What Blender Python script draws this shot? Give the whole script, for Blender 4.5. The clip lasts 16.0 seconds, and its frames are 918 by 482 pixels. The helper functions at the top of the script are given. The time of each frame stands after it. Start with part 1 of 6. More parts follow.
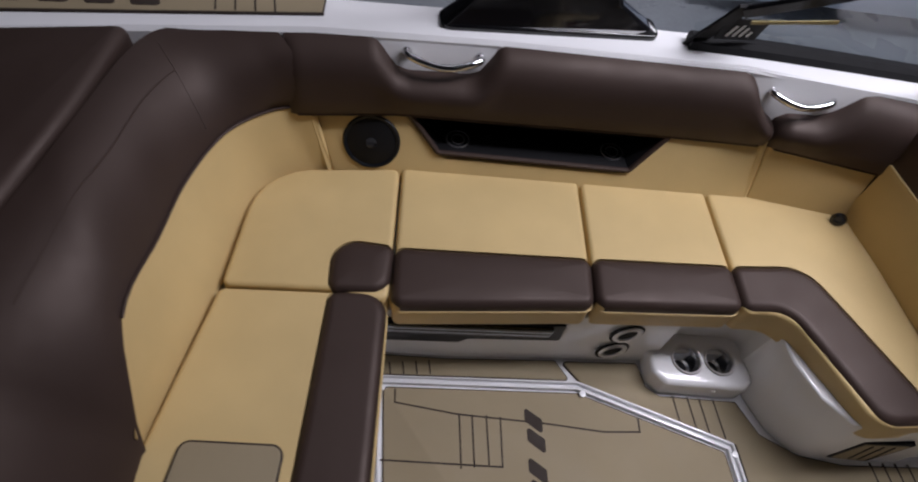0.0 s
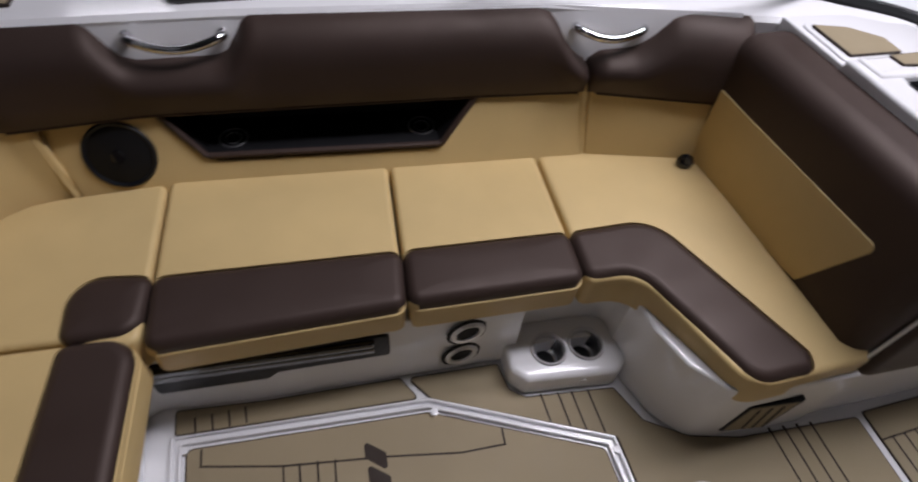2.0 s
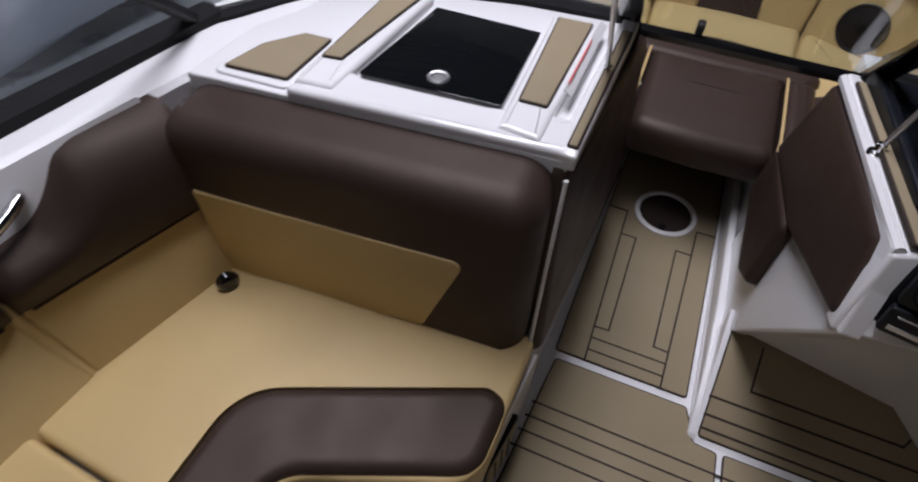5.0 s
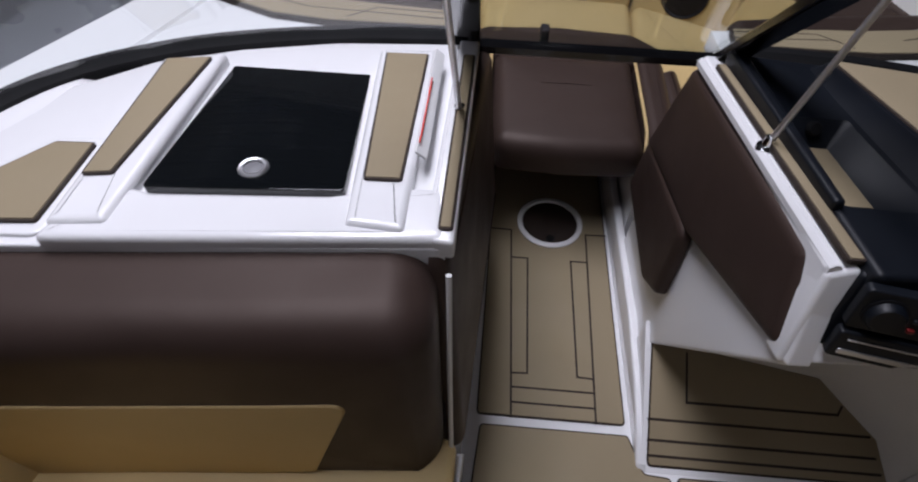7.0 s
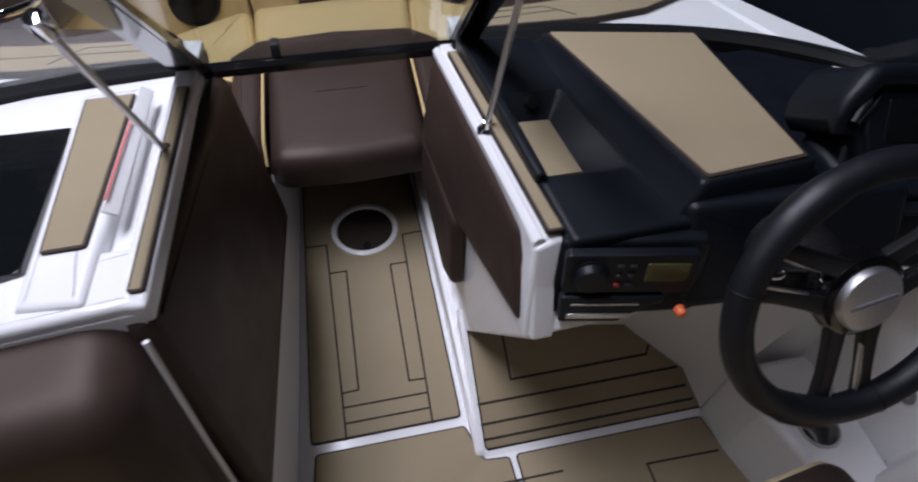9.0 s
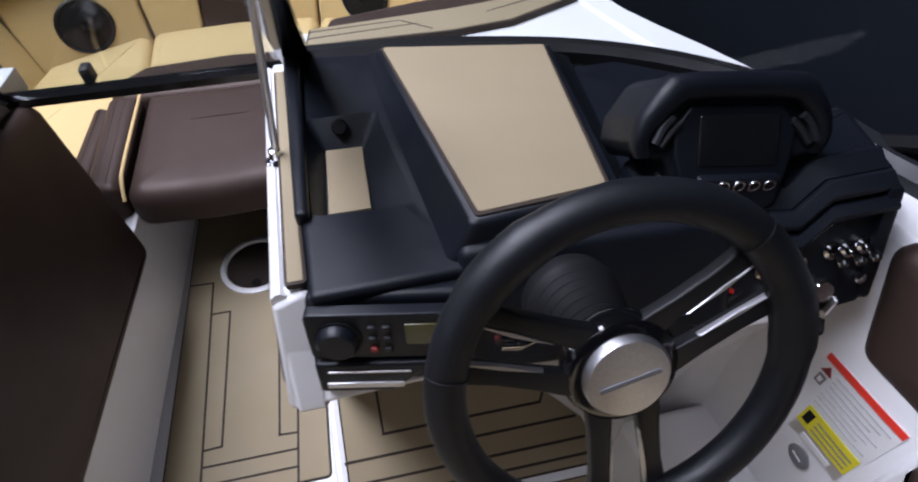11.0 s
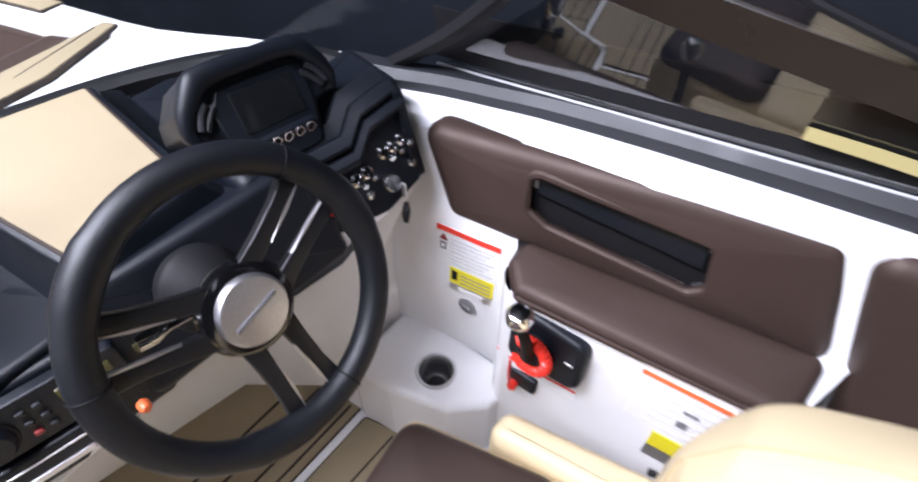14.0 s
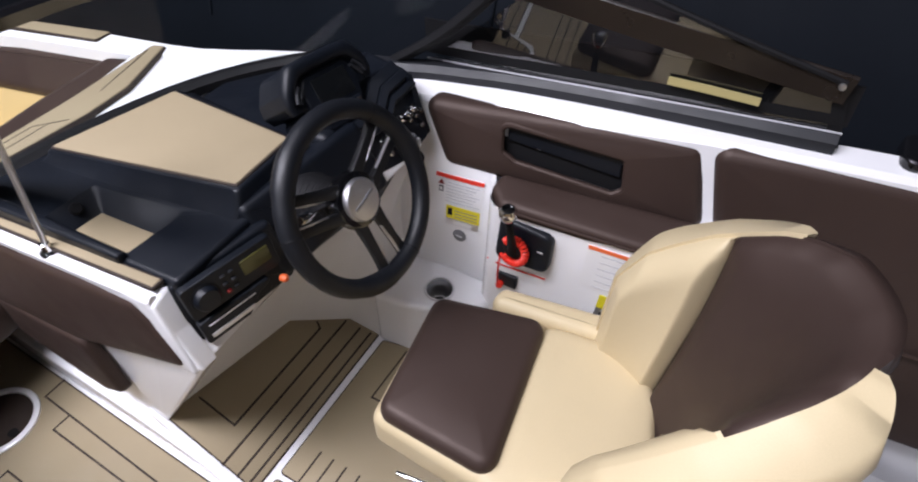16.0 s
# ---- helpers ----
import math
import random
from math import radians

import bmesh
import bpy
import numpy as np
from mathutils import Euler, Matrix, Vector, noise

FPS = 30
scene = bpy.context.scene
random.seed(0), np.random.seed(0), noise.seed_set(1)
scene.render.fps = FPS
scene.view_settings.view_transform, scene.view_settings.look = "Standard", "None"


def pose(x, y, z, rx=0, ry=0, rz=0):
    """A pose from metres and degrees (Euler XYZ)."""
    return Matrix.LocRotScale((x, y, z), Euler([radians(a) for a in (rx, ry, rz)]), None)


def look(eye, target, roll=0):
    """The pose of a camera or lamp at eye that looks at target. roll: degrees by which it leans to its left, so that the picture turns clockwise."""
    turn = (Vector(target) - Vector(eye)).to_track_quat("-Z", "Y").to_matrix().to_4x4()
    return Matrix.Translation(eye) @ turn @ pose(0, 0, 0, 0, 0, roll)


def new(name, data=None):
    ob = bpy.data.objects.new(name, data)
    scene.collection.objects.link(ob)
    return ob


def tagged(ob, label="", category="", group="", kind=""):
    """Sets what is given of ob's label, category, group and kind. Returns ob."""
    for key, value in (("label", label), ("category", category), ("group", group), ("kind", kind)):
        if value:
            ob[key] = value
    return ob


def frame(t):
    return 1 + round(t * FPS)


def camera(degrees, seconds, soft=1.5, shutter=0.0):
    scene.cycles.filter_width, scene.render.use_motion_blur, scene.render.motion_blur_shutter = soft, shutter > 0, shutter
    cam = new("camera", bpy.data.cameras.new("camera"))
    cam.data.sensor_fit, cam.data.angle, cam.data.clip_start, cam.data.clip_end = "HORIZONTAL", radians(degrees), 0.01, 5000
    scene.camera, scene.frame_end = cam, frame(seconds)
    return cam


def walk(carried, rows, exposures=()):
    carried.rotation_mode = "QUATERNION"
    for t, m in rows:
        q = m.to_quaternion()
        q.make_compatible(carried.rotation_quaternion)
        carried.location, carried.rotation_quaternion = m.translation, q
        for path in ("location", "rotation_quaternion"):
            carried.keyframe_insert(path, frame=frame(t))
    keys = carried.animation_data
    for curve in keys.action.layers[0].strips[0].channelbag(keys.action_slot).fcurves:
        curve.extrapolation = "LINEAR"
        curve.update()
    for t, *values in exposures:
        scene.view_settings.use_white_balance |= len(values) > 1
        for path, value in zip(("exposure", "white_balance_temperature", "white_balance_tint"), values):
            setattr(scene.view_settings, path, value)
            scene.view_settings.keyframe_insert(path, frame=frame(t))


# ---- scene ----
cam = camera(77.7, 16.0, soft=2.0, shutter=0.5)

PATH = [
    (0, (-1.908, -0.103, 1.855), (-1.649, 1.005, 0.211), 10.1),
    (0.5, (-1.763, -0.118, 1.787), (-1.532, 1.01, 0.152), 9.1),
    (1, (-1.65, -0.123, 1.718), (-1.39, 1.022, 0.099), 8.7),
    (1.5, (-1.519, -0.113, 1.65), (-1.212, 1.042, 0.046), 6.6),
    (2, (-1.434, -0.076, 1.603), (-1.017, 1.077, 0.023), 5.8),
    (2.5, (-1.334, -0.055, 1.608), (-0.761, 1.037, 0.034), 3.9),
    (3, (-1.247, -0.05, 1.574), (-0.509, 0.974, 0.023), 3.1),
    (3.5, (-1.14, 0.003, 1.563), (-0.255, 0.919, 0.021), 2.5),
    (4, (-1.072, 0.047, 1.542), (-0.076, 0.857, 0.008), 2.1),
    (4.5, (-0.971, 0.126, 1.522), (0.136, 0.752, -0.022), 2.1),
    (7, (-0.581, 0.23, 1.431), (0.68, 0.295, -0.119), 2.0),
    (7.5, (-0.572, 0.2, 1.439), (0.688, 0.159, -0.113), 2.0),
    (8, (-0.577, 0.153, 1.44), (0.674, 0.002, -0.113), 2.0),
    (8.5, (-0.568, 0.075, 1.439), (0.671, -0.165, -0.113), 2.0),
    (9, (-0.544, -0.037, 1.435), (0.68, -0.32, -0.12), 1.7),
    (11.5, (-0.486, -0.444, 1.336), (0.811, -0.712, -0.163), -0.6),
    (12, (-0.474, -0.488, 1.329), (0.823, -0.801, -0.161), 0.2),
    (12.5, (-0.461, -0.541, 1.326), (0.787, -0.96, -0.179), 0.2),
    (13, (-0.476, -0.57, 1.339), (0.677, -1.165, -0.183), 0.2),
    (13.5, (-0.557, -0.539, 1.362), (0.445, -1.374, -0.153), 0.5),
    (14, (-0.674, -0.439, 1.403), (0.122, -1.493, -0.099), 0.9),
    (14.5, (-0.749, -0.326, 1.456), (-0.054, -1.467, -0.031), 1.2),
    (15, (-0.789, -0.185, 1.495), (-0.148, -1.371, 0.017), 1.2),
    (15.5, (-0.827, -0.069, 1.555), (-0.192, -1.275, 0.092), 1.7),
    (16, (-0.801, -0.002, 1.604), (-0.164, -1.201, 0.136), 2.1),
]
walk(cam, [(t, look(eye, target, roll)) for t, eye, target, roll in PATH],
     [(0, -0.90, 6620, 10), (2, -1.02, 6750, 10), (4.5, -1.34, 6650, 10), (7, -1.35, 6460, 10), (9, -1.06, 6300, 10), (11.5, -0.20, 6060, 10), (12.5, 0.22, 6020, 10),
      (13.5, 0.80, 6080, 10), (14.5, 0.66, 6400, 10), (15.5, 0.10, 6500, 10), (16, -0.09, 6550, 10)])

# ---- light: an indoor showroom with strip lights under a dark ceiling ----
world = bpy.data.worlds.new("showroom_air")
scene.world = world
world.use_nodes = True
world.node_tree.nodes["Background"].inputs[0].default_value = (0.50, 0.53, 0.60, 1)
world.node_tree.nodes["Background"].inputs[1].default_value = 0.004


def strip_light(x, y, power, sx, sy, z=3.9):
    data = bpy.data.lights.new("strip_light", "AREA")
    data.shape, data.size, data.size_y, data.energy = "RECTANGLE", sx, sy, power
    data.color = (0.975, 0.965, 1.105)
    ob = new("strip_light", data)
    ob.matrix_world = look((x, y, z), (x, y, 0))
    return ob


for lx, ly, power in ((0.30, 0.70, 140), (-0.9, 2.8, 12), (-3.4, -0.4, 4), (1.0, 1.30, 118), (2.4, 0.7, 112)):
    strip_light(lx, ly, power, 2.2, 0.40)
for lx, power in ((-2.6, 40), (2.0, 75)):
    strip_light(lx, 6.0, power, 2.2, 0.45)

# ---- materials ----
def material(name, color, rough=0.5, metal=0.0, grain=0.0, grain_size=400.0, stain=0.0, stain_size=6.0, bump=0.0, bump_size=900.0,
             coat=0.0, spec=0.5, wrinkle=0.0, gloss_tint=None):
    mat = bpy.data.materials.new(name)
    mat.use_nodes = True
    nt = mat.node_tree
    bsdf = nt.nodes["Principled BSDF"]
    bsdf.inputs["Roughness"].default_value = rough
    bsdf.inputs["Metallic"].default_value = metal
    bsdf.inputs["Coat Weight"].default_value = coat
    bsdf.inputs["Coat Roughness"].default_value = 0.08
    bsdf.inputs["Specular IOR Level"].default_value = spec
    if gloss_tint:
        bsdf.inputs["Specular Tint"].default_value = (*gloss_tint, 1)
    geo = nt.nodes.new("ShaderNodeNewGeometry")

    def noise_at(size, detail):
        n = nt.nodes.new("ShaderNodeTexNoise")
        n.inputs["Scale"].default_value, n.inputs["Detail"].default_value = size, detail
        nt.links.new(geo.outputs["Position"], n.inputs["Vector"])
        return n.outputs["Fac"]

    def scaled(sock, low, high):
        m = nt.nodes.new("ShaderNodeMapRange")
        m.inputs["From Min"].default_value, m.inputs["From Max"].default_value = 0.3, 0.7
        m.inputs["To Min"].default_value, m.inputs["To Max"].default_value = low, high
        nt.links.new(sock, m.inputs["Value"])
        return m.outputs["Result"]

    factor = None
    for amount, size, detail in ((grain, grain_size, 3.0), (stain, stain_size, 5.0)):
        if amount:
            f = scaled(noise_at(size, detail), 1 - amount, 1 + amount)
            if factor is None:
                factor = f
            else:
                mul = nt.nodes.new("ShaderNodeMath")
                mul.operation = "MULTIPLY"
                nt.links.new(factor, mul.inputs[0])
                nt.links.new(f, mul.inputs[1])
                factor = mul.outputs[0]
    if factor is not None:
        mix = nt.nodes.new("ShaderNodeVectorMath")
        mix.operation = "SCALE"
        mix.inputs[0].default_value = color
        nt.links.new(factor, mix.inputs["Scale"])
        nt.links.new(mix.outputs[0], bsdf.inputs["Base Color"])
        nt.links.new(scaled(noise_at(stain_size * 2.3, 4.0), rough * 0.88, min(1.0, rough * 1.14)), bsdf.inputs["Roughness"])
    else:
        bsdf.inputs["Base Color"].default_value = (*color, 1)
    if bump:
        b = nt.nodes.new("ShaderNodeBump")
        b.inputs["Strength"].default_value, b.inputs["Distance"].default_value = bump, 0.0006
        nt.links.new(noise_at(bump_size, 2.0), b.inputs["Height"])
        if wrinkle:
            w = nt.nodes.new("ShaderNodeBump")
            w.inputs["Strength"].default_value, w.inputs["Distance"].default_value = wrinkle, 0.02
            nt.links.new(noise_at(7.0, 3.0), w.inputs["Height"])
            nt.links.new(w.outputs[0], b.inputs["Normal"])
        nt.links.new(b.outputs[0], bsdf.inputs["Normal"])
    return mat


def glass_material(name, tint, rough=0.0, least=0.04, most=0.40):
    mat = bpy.data.materials.new(name)
    mat.use_nodes = True
    nt = mat.node_tree
    nt.nodes.remove(nt.nodes["Principled BSDF"])
    out = nt.nodes["Material Output"]
    clear, gloss, mix, fres = (nt.nodes.new("ShaderNode" + k) for k in ("BsdfTransparent", "BsdfGlossy", "MixShader", "LayerWeight"))
    clear.inputs[0].default_value = (*tint, 1)
    gloss.inputs["Roughness"].default_value = rough
    fres.inputs["Blend"].default_value = 0.5
    power, amount = nt.nodes.new("ShaderNodeMath"), nt.nodes.new("ShaderNodeMath")
    power.operation, amount.operation = "POWER", "MULTIPLY_ADD"
    power.inputs[1].default_value = 4.5
    amount.inputs[1].default_value, amount.inputs[2].default_value = most, least
    nt.links.new(fres.outputs["Facing"], power.inputs[0])
    nt.links.new(power.outputs[0], amount.inputs[0])
    nt.links.new(amount.outputs[0], mix.inputs[0])
    nt.links.new(clear.outputs[0], mix.inputs[1])
    nt.links.new(gloss.outputs[0], mix.inputs[2])
    nt.links.new(mix.outputs[0], out.inputs[0])
    return mat


TAN = material("tan_vinyl", (0.625, 0.463, 0.216), 0.46, wrinkle=0.06, spec=0.35, grain=0.03, grain_size=700, stain=0.05, stain_size=5, bump=0.25, bump_size=1500)
CREAM = material("cream_vinyl", (0.575, 0.475, 0.295), 0.46, wrinkle=0.07, spec=0.35, grain=0.03, grain_size=700, stain=0.04, stain_size=5, bump=0.25, bump_size=1500)
BROWN = material("brown_vinyl", (0.0385, 0.0247, 0.0206), 0.51, spec=0.43, gloss_tint=(1.0, 0.84, 0.76), wrinkle=0.09, grain=0.06, grain_size=700, stain=0.07, stain_size=4, bump=0.3, bump_size=1500)
TEAK = material("tan_deck_foam", (0.297, 0.240, 0.149), 0.72, grain=0.07, grain_size=900, stain=0.06, stain_size=3, bump=0.35, bump_size=1800)
TEAK_DARK = material("dark_deck_foam_groove", (0.030, 0.019, 0.013), 0.75, grain=0.1)
GEL = material("white_gelcoat", (0.85, 0.85, 0.86), 0.16, stain=0.02, stain_size=2, coat=0.35)
GEL_GREY = material("pale_grey_gelcoat", (0.80, 0.79, 0.775), 0.22, grain=0.03, grain_size=500, stain=0.03, coat=0.2)
BLACK = material("black_dash_plastic", (0.0045, 0.0063, 0.0102), 0.43, spec=0.36, grain=0.12, grain_size=900, stain=0.08, bump=0.35, bump_size=1300)
GLOSSBLACK = material("gloss_black_metal", (0.006, 0.006, 0.007), 0.12, coat=0.6, stain=0.05)
PITCH = material("matt_black", (0.008, 0.008, 0.009), 0.6, grain=0.1, spec=0.2)
RAIL = material("grey_black_rubber_rail", (0.017, 0.018, 0.021), 0.42, grain=0.08, stain=0.06, spec=0.28)
CHROME = material("chrome", (0.78, 0.78, 0.79), 0.09, metal=1.0, stain=0.03)
STEEL = material("brushed_steel", (0.72, 0.72, 0.74), 0.40, metal=1.0, grain=0.06, grain_size=300)
SATIN = material("satin_steel", (0.74, 0.74, 0.75), 0.24, metal=1.0, grain=0.04, grain_size=300)
LEATHER = material("black_wheel_leather", (0.0055, 0.0066, 0.0092), 0.45, spec=0.42, grain=0.1, grain_size=700, stain=0.1, bump=0.5, bump_size=900)
BROWN_FRAME = material("dark_bronze_frame", (0.014, 0.010, 0.008), 0.30, stain=0.06, grain=0.05)
SPOKE = material("satin_black_spoke", (0.007, 0.0075, 0.009), 0.42, stain=0.05, grain=0.05)
RED = material("red_plastic", (0.75, 0.035, 0.02), 0.35)
DIM_RED = material("dim_red_plastic", (0.22, 0.015, 0.015), 0.4)
ORANGE = material("orange_plastic", (0.80, 0.16, 0.05), 0.35)
YELLOW = material("yellow_label", (0.72, 0.63, 0.02), 0.45)
FADED = material("faded_yellow_print", (0.40, 0.34, 0.15), 0.5)
PAPER = material("white_label", (0.78, 0.78, 0.78), 0.45, stain=0.02)
PRINT = material("grey_print", (0.18, 0.18, 0.19), 0.5)
FAINT = material("pale_grey_print", (0.45, 0.45, 0.47), 0.5)
LCD = material("olive_lcd", (0.075, 0.070, 0.022), 0.25)
SCREEN = material("dark_screen", (0.008, 0.009, 0.010), 0.14)
SMOKED = material("smoked_black_glass", (0.005, 0.006, 0.007), 0.04, coat=0.3)
GLASS = glass_material("clear_glass", (0.90, 0.93, 0.92), least=0.032)
FRONT_GLASS = glass_material("front_clear_glass", (0.90, 0.93, 0.92), least=0.012, most=0.05)
SMOKE = glass_material("smoked_glass", (0.48, 0.50, 0.51), least=0.13)
CONCRETE = material("polished_concrete", (0.30, 0.325, 0.35), 0.28, grain=0.05, grain_size=30, stain=0.10, stain_size=1.2, coat=0.15)
# wall colour kept far below white so the room bounces little light
WALLPAINT = material("darkened_wall_paint", (0.08, 0.084, 0.092), 0.7, stain=0.04, stain_size=0.8)
CEILING = material("dark_ceiling_steel", (0.06, 0.066, 0.074), 0.6, stain=0.08)
NAVY = material("dark_slate_fabric", (0.0055, 0.0074, 0.0108), 0.65, spec=0.10, grain=0.08, stain=0.25, stain_size=1.3)
HULLWHITE = material("pale_blue_white_gelcoat", (0.62, 0.70, 0.82), 0.12, stain=0.03, coat=0.4)

# ---- modelling tools ----
def V(*a):
    return Vector(a)


def thing(name, at, label, category, group="", kind=""):
    ob = new(name)
    ob.location = at
    ob.empty_display_size = 0.05
    return tagged(ob, label, category, group, kind)


def part(name, bm, mat, parent=None, label="", sharp=40):
    me = bpy.data.meshes.new(name)
    bmesh.ops.recalc_face_normals(bm, faces=bm.faces)
    bm.to_mesh(me)
    bm.free()
    me.materials.append(mat)
    me.shade_smooth()
    me.set_sharp_from_angle(angle=radians(sharp))
    ob = new(name, me)
    if parent:
        ob.parent = parent
        if parent.parent is None:
            ob.matrix_parent_inverse = parent.matrix_basis.inverted()
    if label:
        ob["label"] = label
    return ob


def fillet(poly, radius, steps=5):
    """A polygon with its corners rounded; radius: one number or one for each corner."""
    n, out = len(poly), []
    for i in range(n):
        p, a, b = (Vector(poly[k % n][:2]) for k in (i, i - 1, i + 1))
        r = radius[i] if isinstance(radius, (list, tuple)) else radius
        u, w = (a - p), (b - p)
        lu, lw = u.length, w.length
        u, w = u.normalized(), w.normalized()
        ang = math.acos(max(-1, min(1, u.dot(w))))
        if r <= 0 or ang > 3.05:
            out.append(p)
            continue
        cut = min(r / math.tan(ang / 2), 0.48 * lu, 0.48 * lw)
        rr = cut * math.tan(ang / 2)
        mid = p + (u + w).normalized() * (rr / math.sin(ang / 2))
        s, e = p + u * cut - mid, p + w * cut - mid
        turn = math.atan2(s.x * e.y - s.y * e.x, s.dot(e))
        for k in range(steps + 1):
            c, d = math.cos(turn * k / steps), math.sin(turn * k / steps)
            out.append(mid + Vector((s.x * c - s.y * d, s.x * d + s.y * c)))
    return out


def area(poly):
    return sum(poly[i - 1][0] * poly[i][1] - poly[i][0] * poly[i - 1][1] for i in range(len(poly))) / 2


def inset(poly, d):
    n, out = len(poly), []
    for i in range(n):
        p, a, b = Vector(poly[i]), Vector(poly[i - 1]), Vector(poly[(i + 1) % n])
        e, f = (p - a), (b - p)
        e = e.normalized() if e.length > 1e-7 else f.normalized()
        f = f.normalized() if f.length > 1e-7 else e
        m = Vector((-e.y, e.x)) + Vector((-f.y, f.x))
        m = m.normalized() if m.length > 1e-6 else Vector((-e.y, e.x))
        k = max(0.45, m.dot(Vector((-e.y, e.x))))
        out.append(p + m * (d / k))
    for _ in range(6):
        for i in range(n):
            j = (i + 1) % n
            if (out[j] - out[i]).dot(Vector(poly[j]) - Vector(poly[i])) < -1e-12:
                out[i] = out[j] = (out[i] + out[j]) / 2
    return out


def rings(bm, loops, cap_first=True, cap_last=True, closed=True):
    rows = [[bm.verts.new(p) for p in loop] for loop in loops]
    for a, b in zip(rows, rows[1:]):
        n = len(a)
        for i in range(n if closed else n - 1):
            j = (i + 1) % n
            bm.faces.new((a[i], a[j], b[j], b[i]))
    if cap_first:
        bm.faces.new(rows[0][::-1])
    if cap_last:
        bm.faces.new(rows[-1])
    return bm


def pillow(poly, z0, z1, r, crown=0.0, lift=None, m=None, low_r=0.0, bm=None, segs=5, rim=True):
    """A block over a polygon with rounded upper edges and a slight crown; lift(x, y) adds height, m maps it into the world."""
    poly = [Vector(p[:2]) for p in poly]
    if area(poly) < 0:
        poly = poly[::-1]
    bm = bm or bmesh.new()
    loops = []
    if low_r:
        loops = [[(p, z0 + low_r * (1 - math.cos(math.pi / 2 * k / 3))) for p in inset(poly, low_r * (1 - math.sin(math.pi / 2 * k / 3)))] for k in range(3)]
        loops.append([(p, z0 + low_r) for p in poly])
    else:
        loops.append([(p, z0) for p in poly])
    for k in range(segs + 1):
        a = math.pi / 2 * k / segs
        loops.append([(p, z1 - r + r * math.sin(a)) for p in inset(poly, r * (1 - math.cos(a)))])
    if crown:
        edge = [p for p, _ in loops[-1]]
        mid = sum(edge, Vector((0, 0))) / len(edge)
        for k, h in ((0.12, 0.4), (0.3, 0.75), (0.6, 1.0)):
            loops.append([(p.lerp(mid, k), z1 + crown * h) for p in edge])
    elif r >= 0.01 and rim:
        loops.append([(p, z1) for p in inset(poly, r + 0.005)])
    done = []
    for loop in loops:
        row = []
        for p, z in loop:
            q = Vector((p.x, p.y, z + (lift(p.x, p.y) if lift else 0)))
            row.append(m @ q if m else q)
        done.append(row)
    rings(bm, done)
    bmesh.ops.remove_doubles(bm, verts=bm.verts, dist=2e-5)
    return bm


def plane(o, u, v, out=None):
    """A frame on the plane through three points: x from o to u, z its normal (towards out)."""
    o, u, v = Vector(o), Vector(u), Vector(v)
    x = (u - o).normalized()
    z = x.cross(v - o).normalized()
    if out is not None and z.dot(Vector(out)) < 0:
        z = -z
    y = z.cross(x)
    m = Matrix((x, y, z)).transposed().to_4x4()
    m.translation = o
    return m


def flat(points, m):
    """World points as 2D points of the frame m."""
    inv = m.inverted()
    return [(inv @ Vector(p)).to_2d() for p in points]


def pad(points, out, thick, r, corner=0.02, crown=0.0, back=0.0, bm=None):
    """A padded panel over a polygon of world points; out: the way that its face looks."""
    pts = [Vector(p) for p in points]
    normal = Vector((0, 0, 0))
    for a, b in zip(pts, pts[1:] + pts[:1]):
        normal += a.cross(b)
    mid = sum(pts, Vector((0, 0, 0))) / len(pts)
    normal.normalize()
    side = (pts[1] - pts[0]) - normal * (pts[1] - pts[0]).dot(normal)
    m = plane(mid, mid + side, mid + normal.cross(side), out)
    c = [max(q, r * 1.05) for q in corner] if isinstance(corner, (list, tuple)) else max(corner, r * 1.05)
    return pillow(fillet(flat(points, m), c), -thick, back, r, crown, m=m, bm=bm)


def tube(path, r, n=10, bm=None, closed=False):
    path = [Vector(p) for p in path]
    bm = bm or bmesh.new()
    loops, up = [], None
    k = len(path)
    for i, p in enumerate(path):
        d = (path[(i + 1) % k] - path[i - 1]) if closed else (path[min(i + 1, k - 1)] - path[max(i - 1, 0)])
        d.normalize()
        if up is None:
            up = d.orthogonal().normalized()
        up = (up - d * up.dot(d)).normalized()
        w = d.cross(up)
        rr = r[i] if isinstance(r, (list, tuple)) else r
        loops.append([p + rr * (math.cos(a) * up + math.sin(a) * w) for a in (2 * math.pi * j / n for j in range(n))])
    if closed:
        loops.append(loops[0])
        rings(bm, loops, False, False)
        bmesh.ops.remove_doubles(bm, verts=bm.verts, dist=1e-5)
        return bm
    return rings(bm, loops)


def ribbon(path, wide, high, side=None, bm=None, r=0.0):
    """A bar of rectangular section along a path; side: the way of its width (level and square to the path if not given)."""
    path = [Vector(p) for p in path]
    bm = bm or bmesh.new()
    loops = []
    for i, p in enumerate(path):
        d = (path[min(i + 1, len(path) - 1)] - path[max(i - 1, 0)]).normalized()
        w = Vector(side).normalized() if side else d.cross(V(0, 0, 1)).normalized()
        h = w.cross(d).normalized()
        if h.z < 0:
            h = -h
        c = r
        a, b = wide / 2, high
        sec = [(-a, 0), (a, 0), (a, b - c), (a - c, b), (-a + c, b), (-a, b - c)] if c else [(-a, 0), (a, 0), (a, b), (-a, b)]
        loops.append([p + w * s + h * t for s, t in sec])
    return rings(bm, loops)


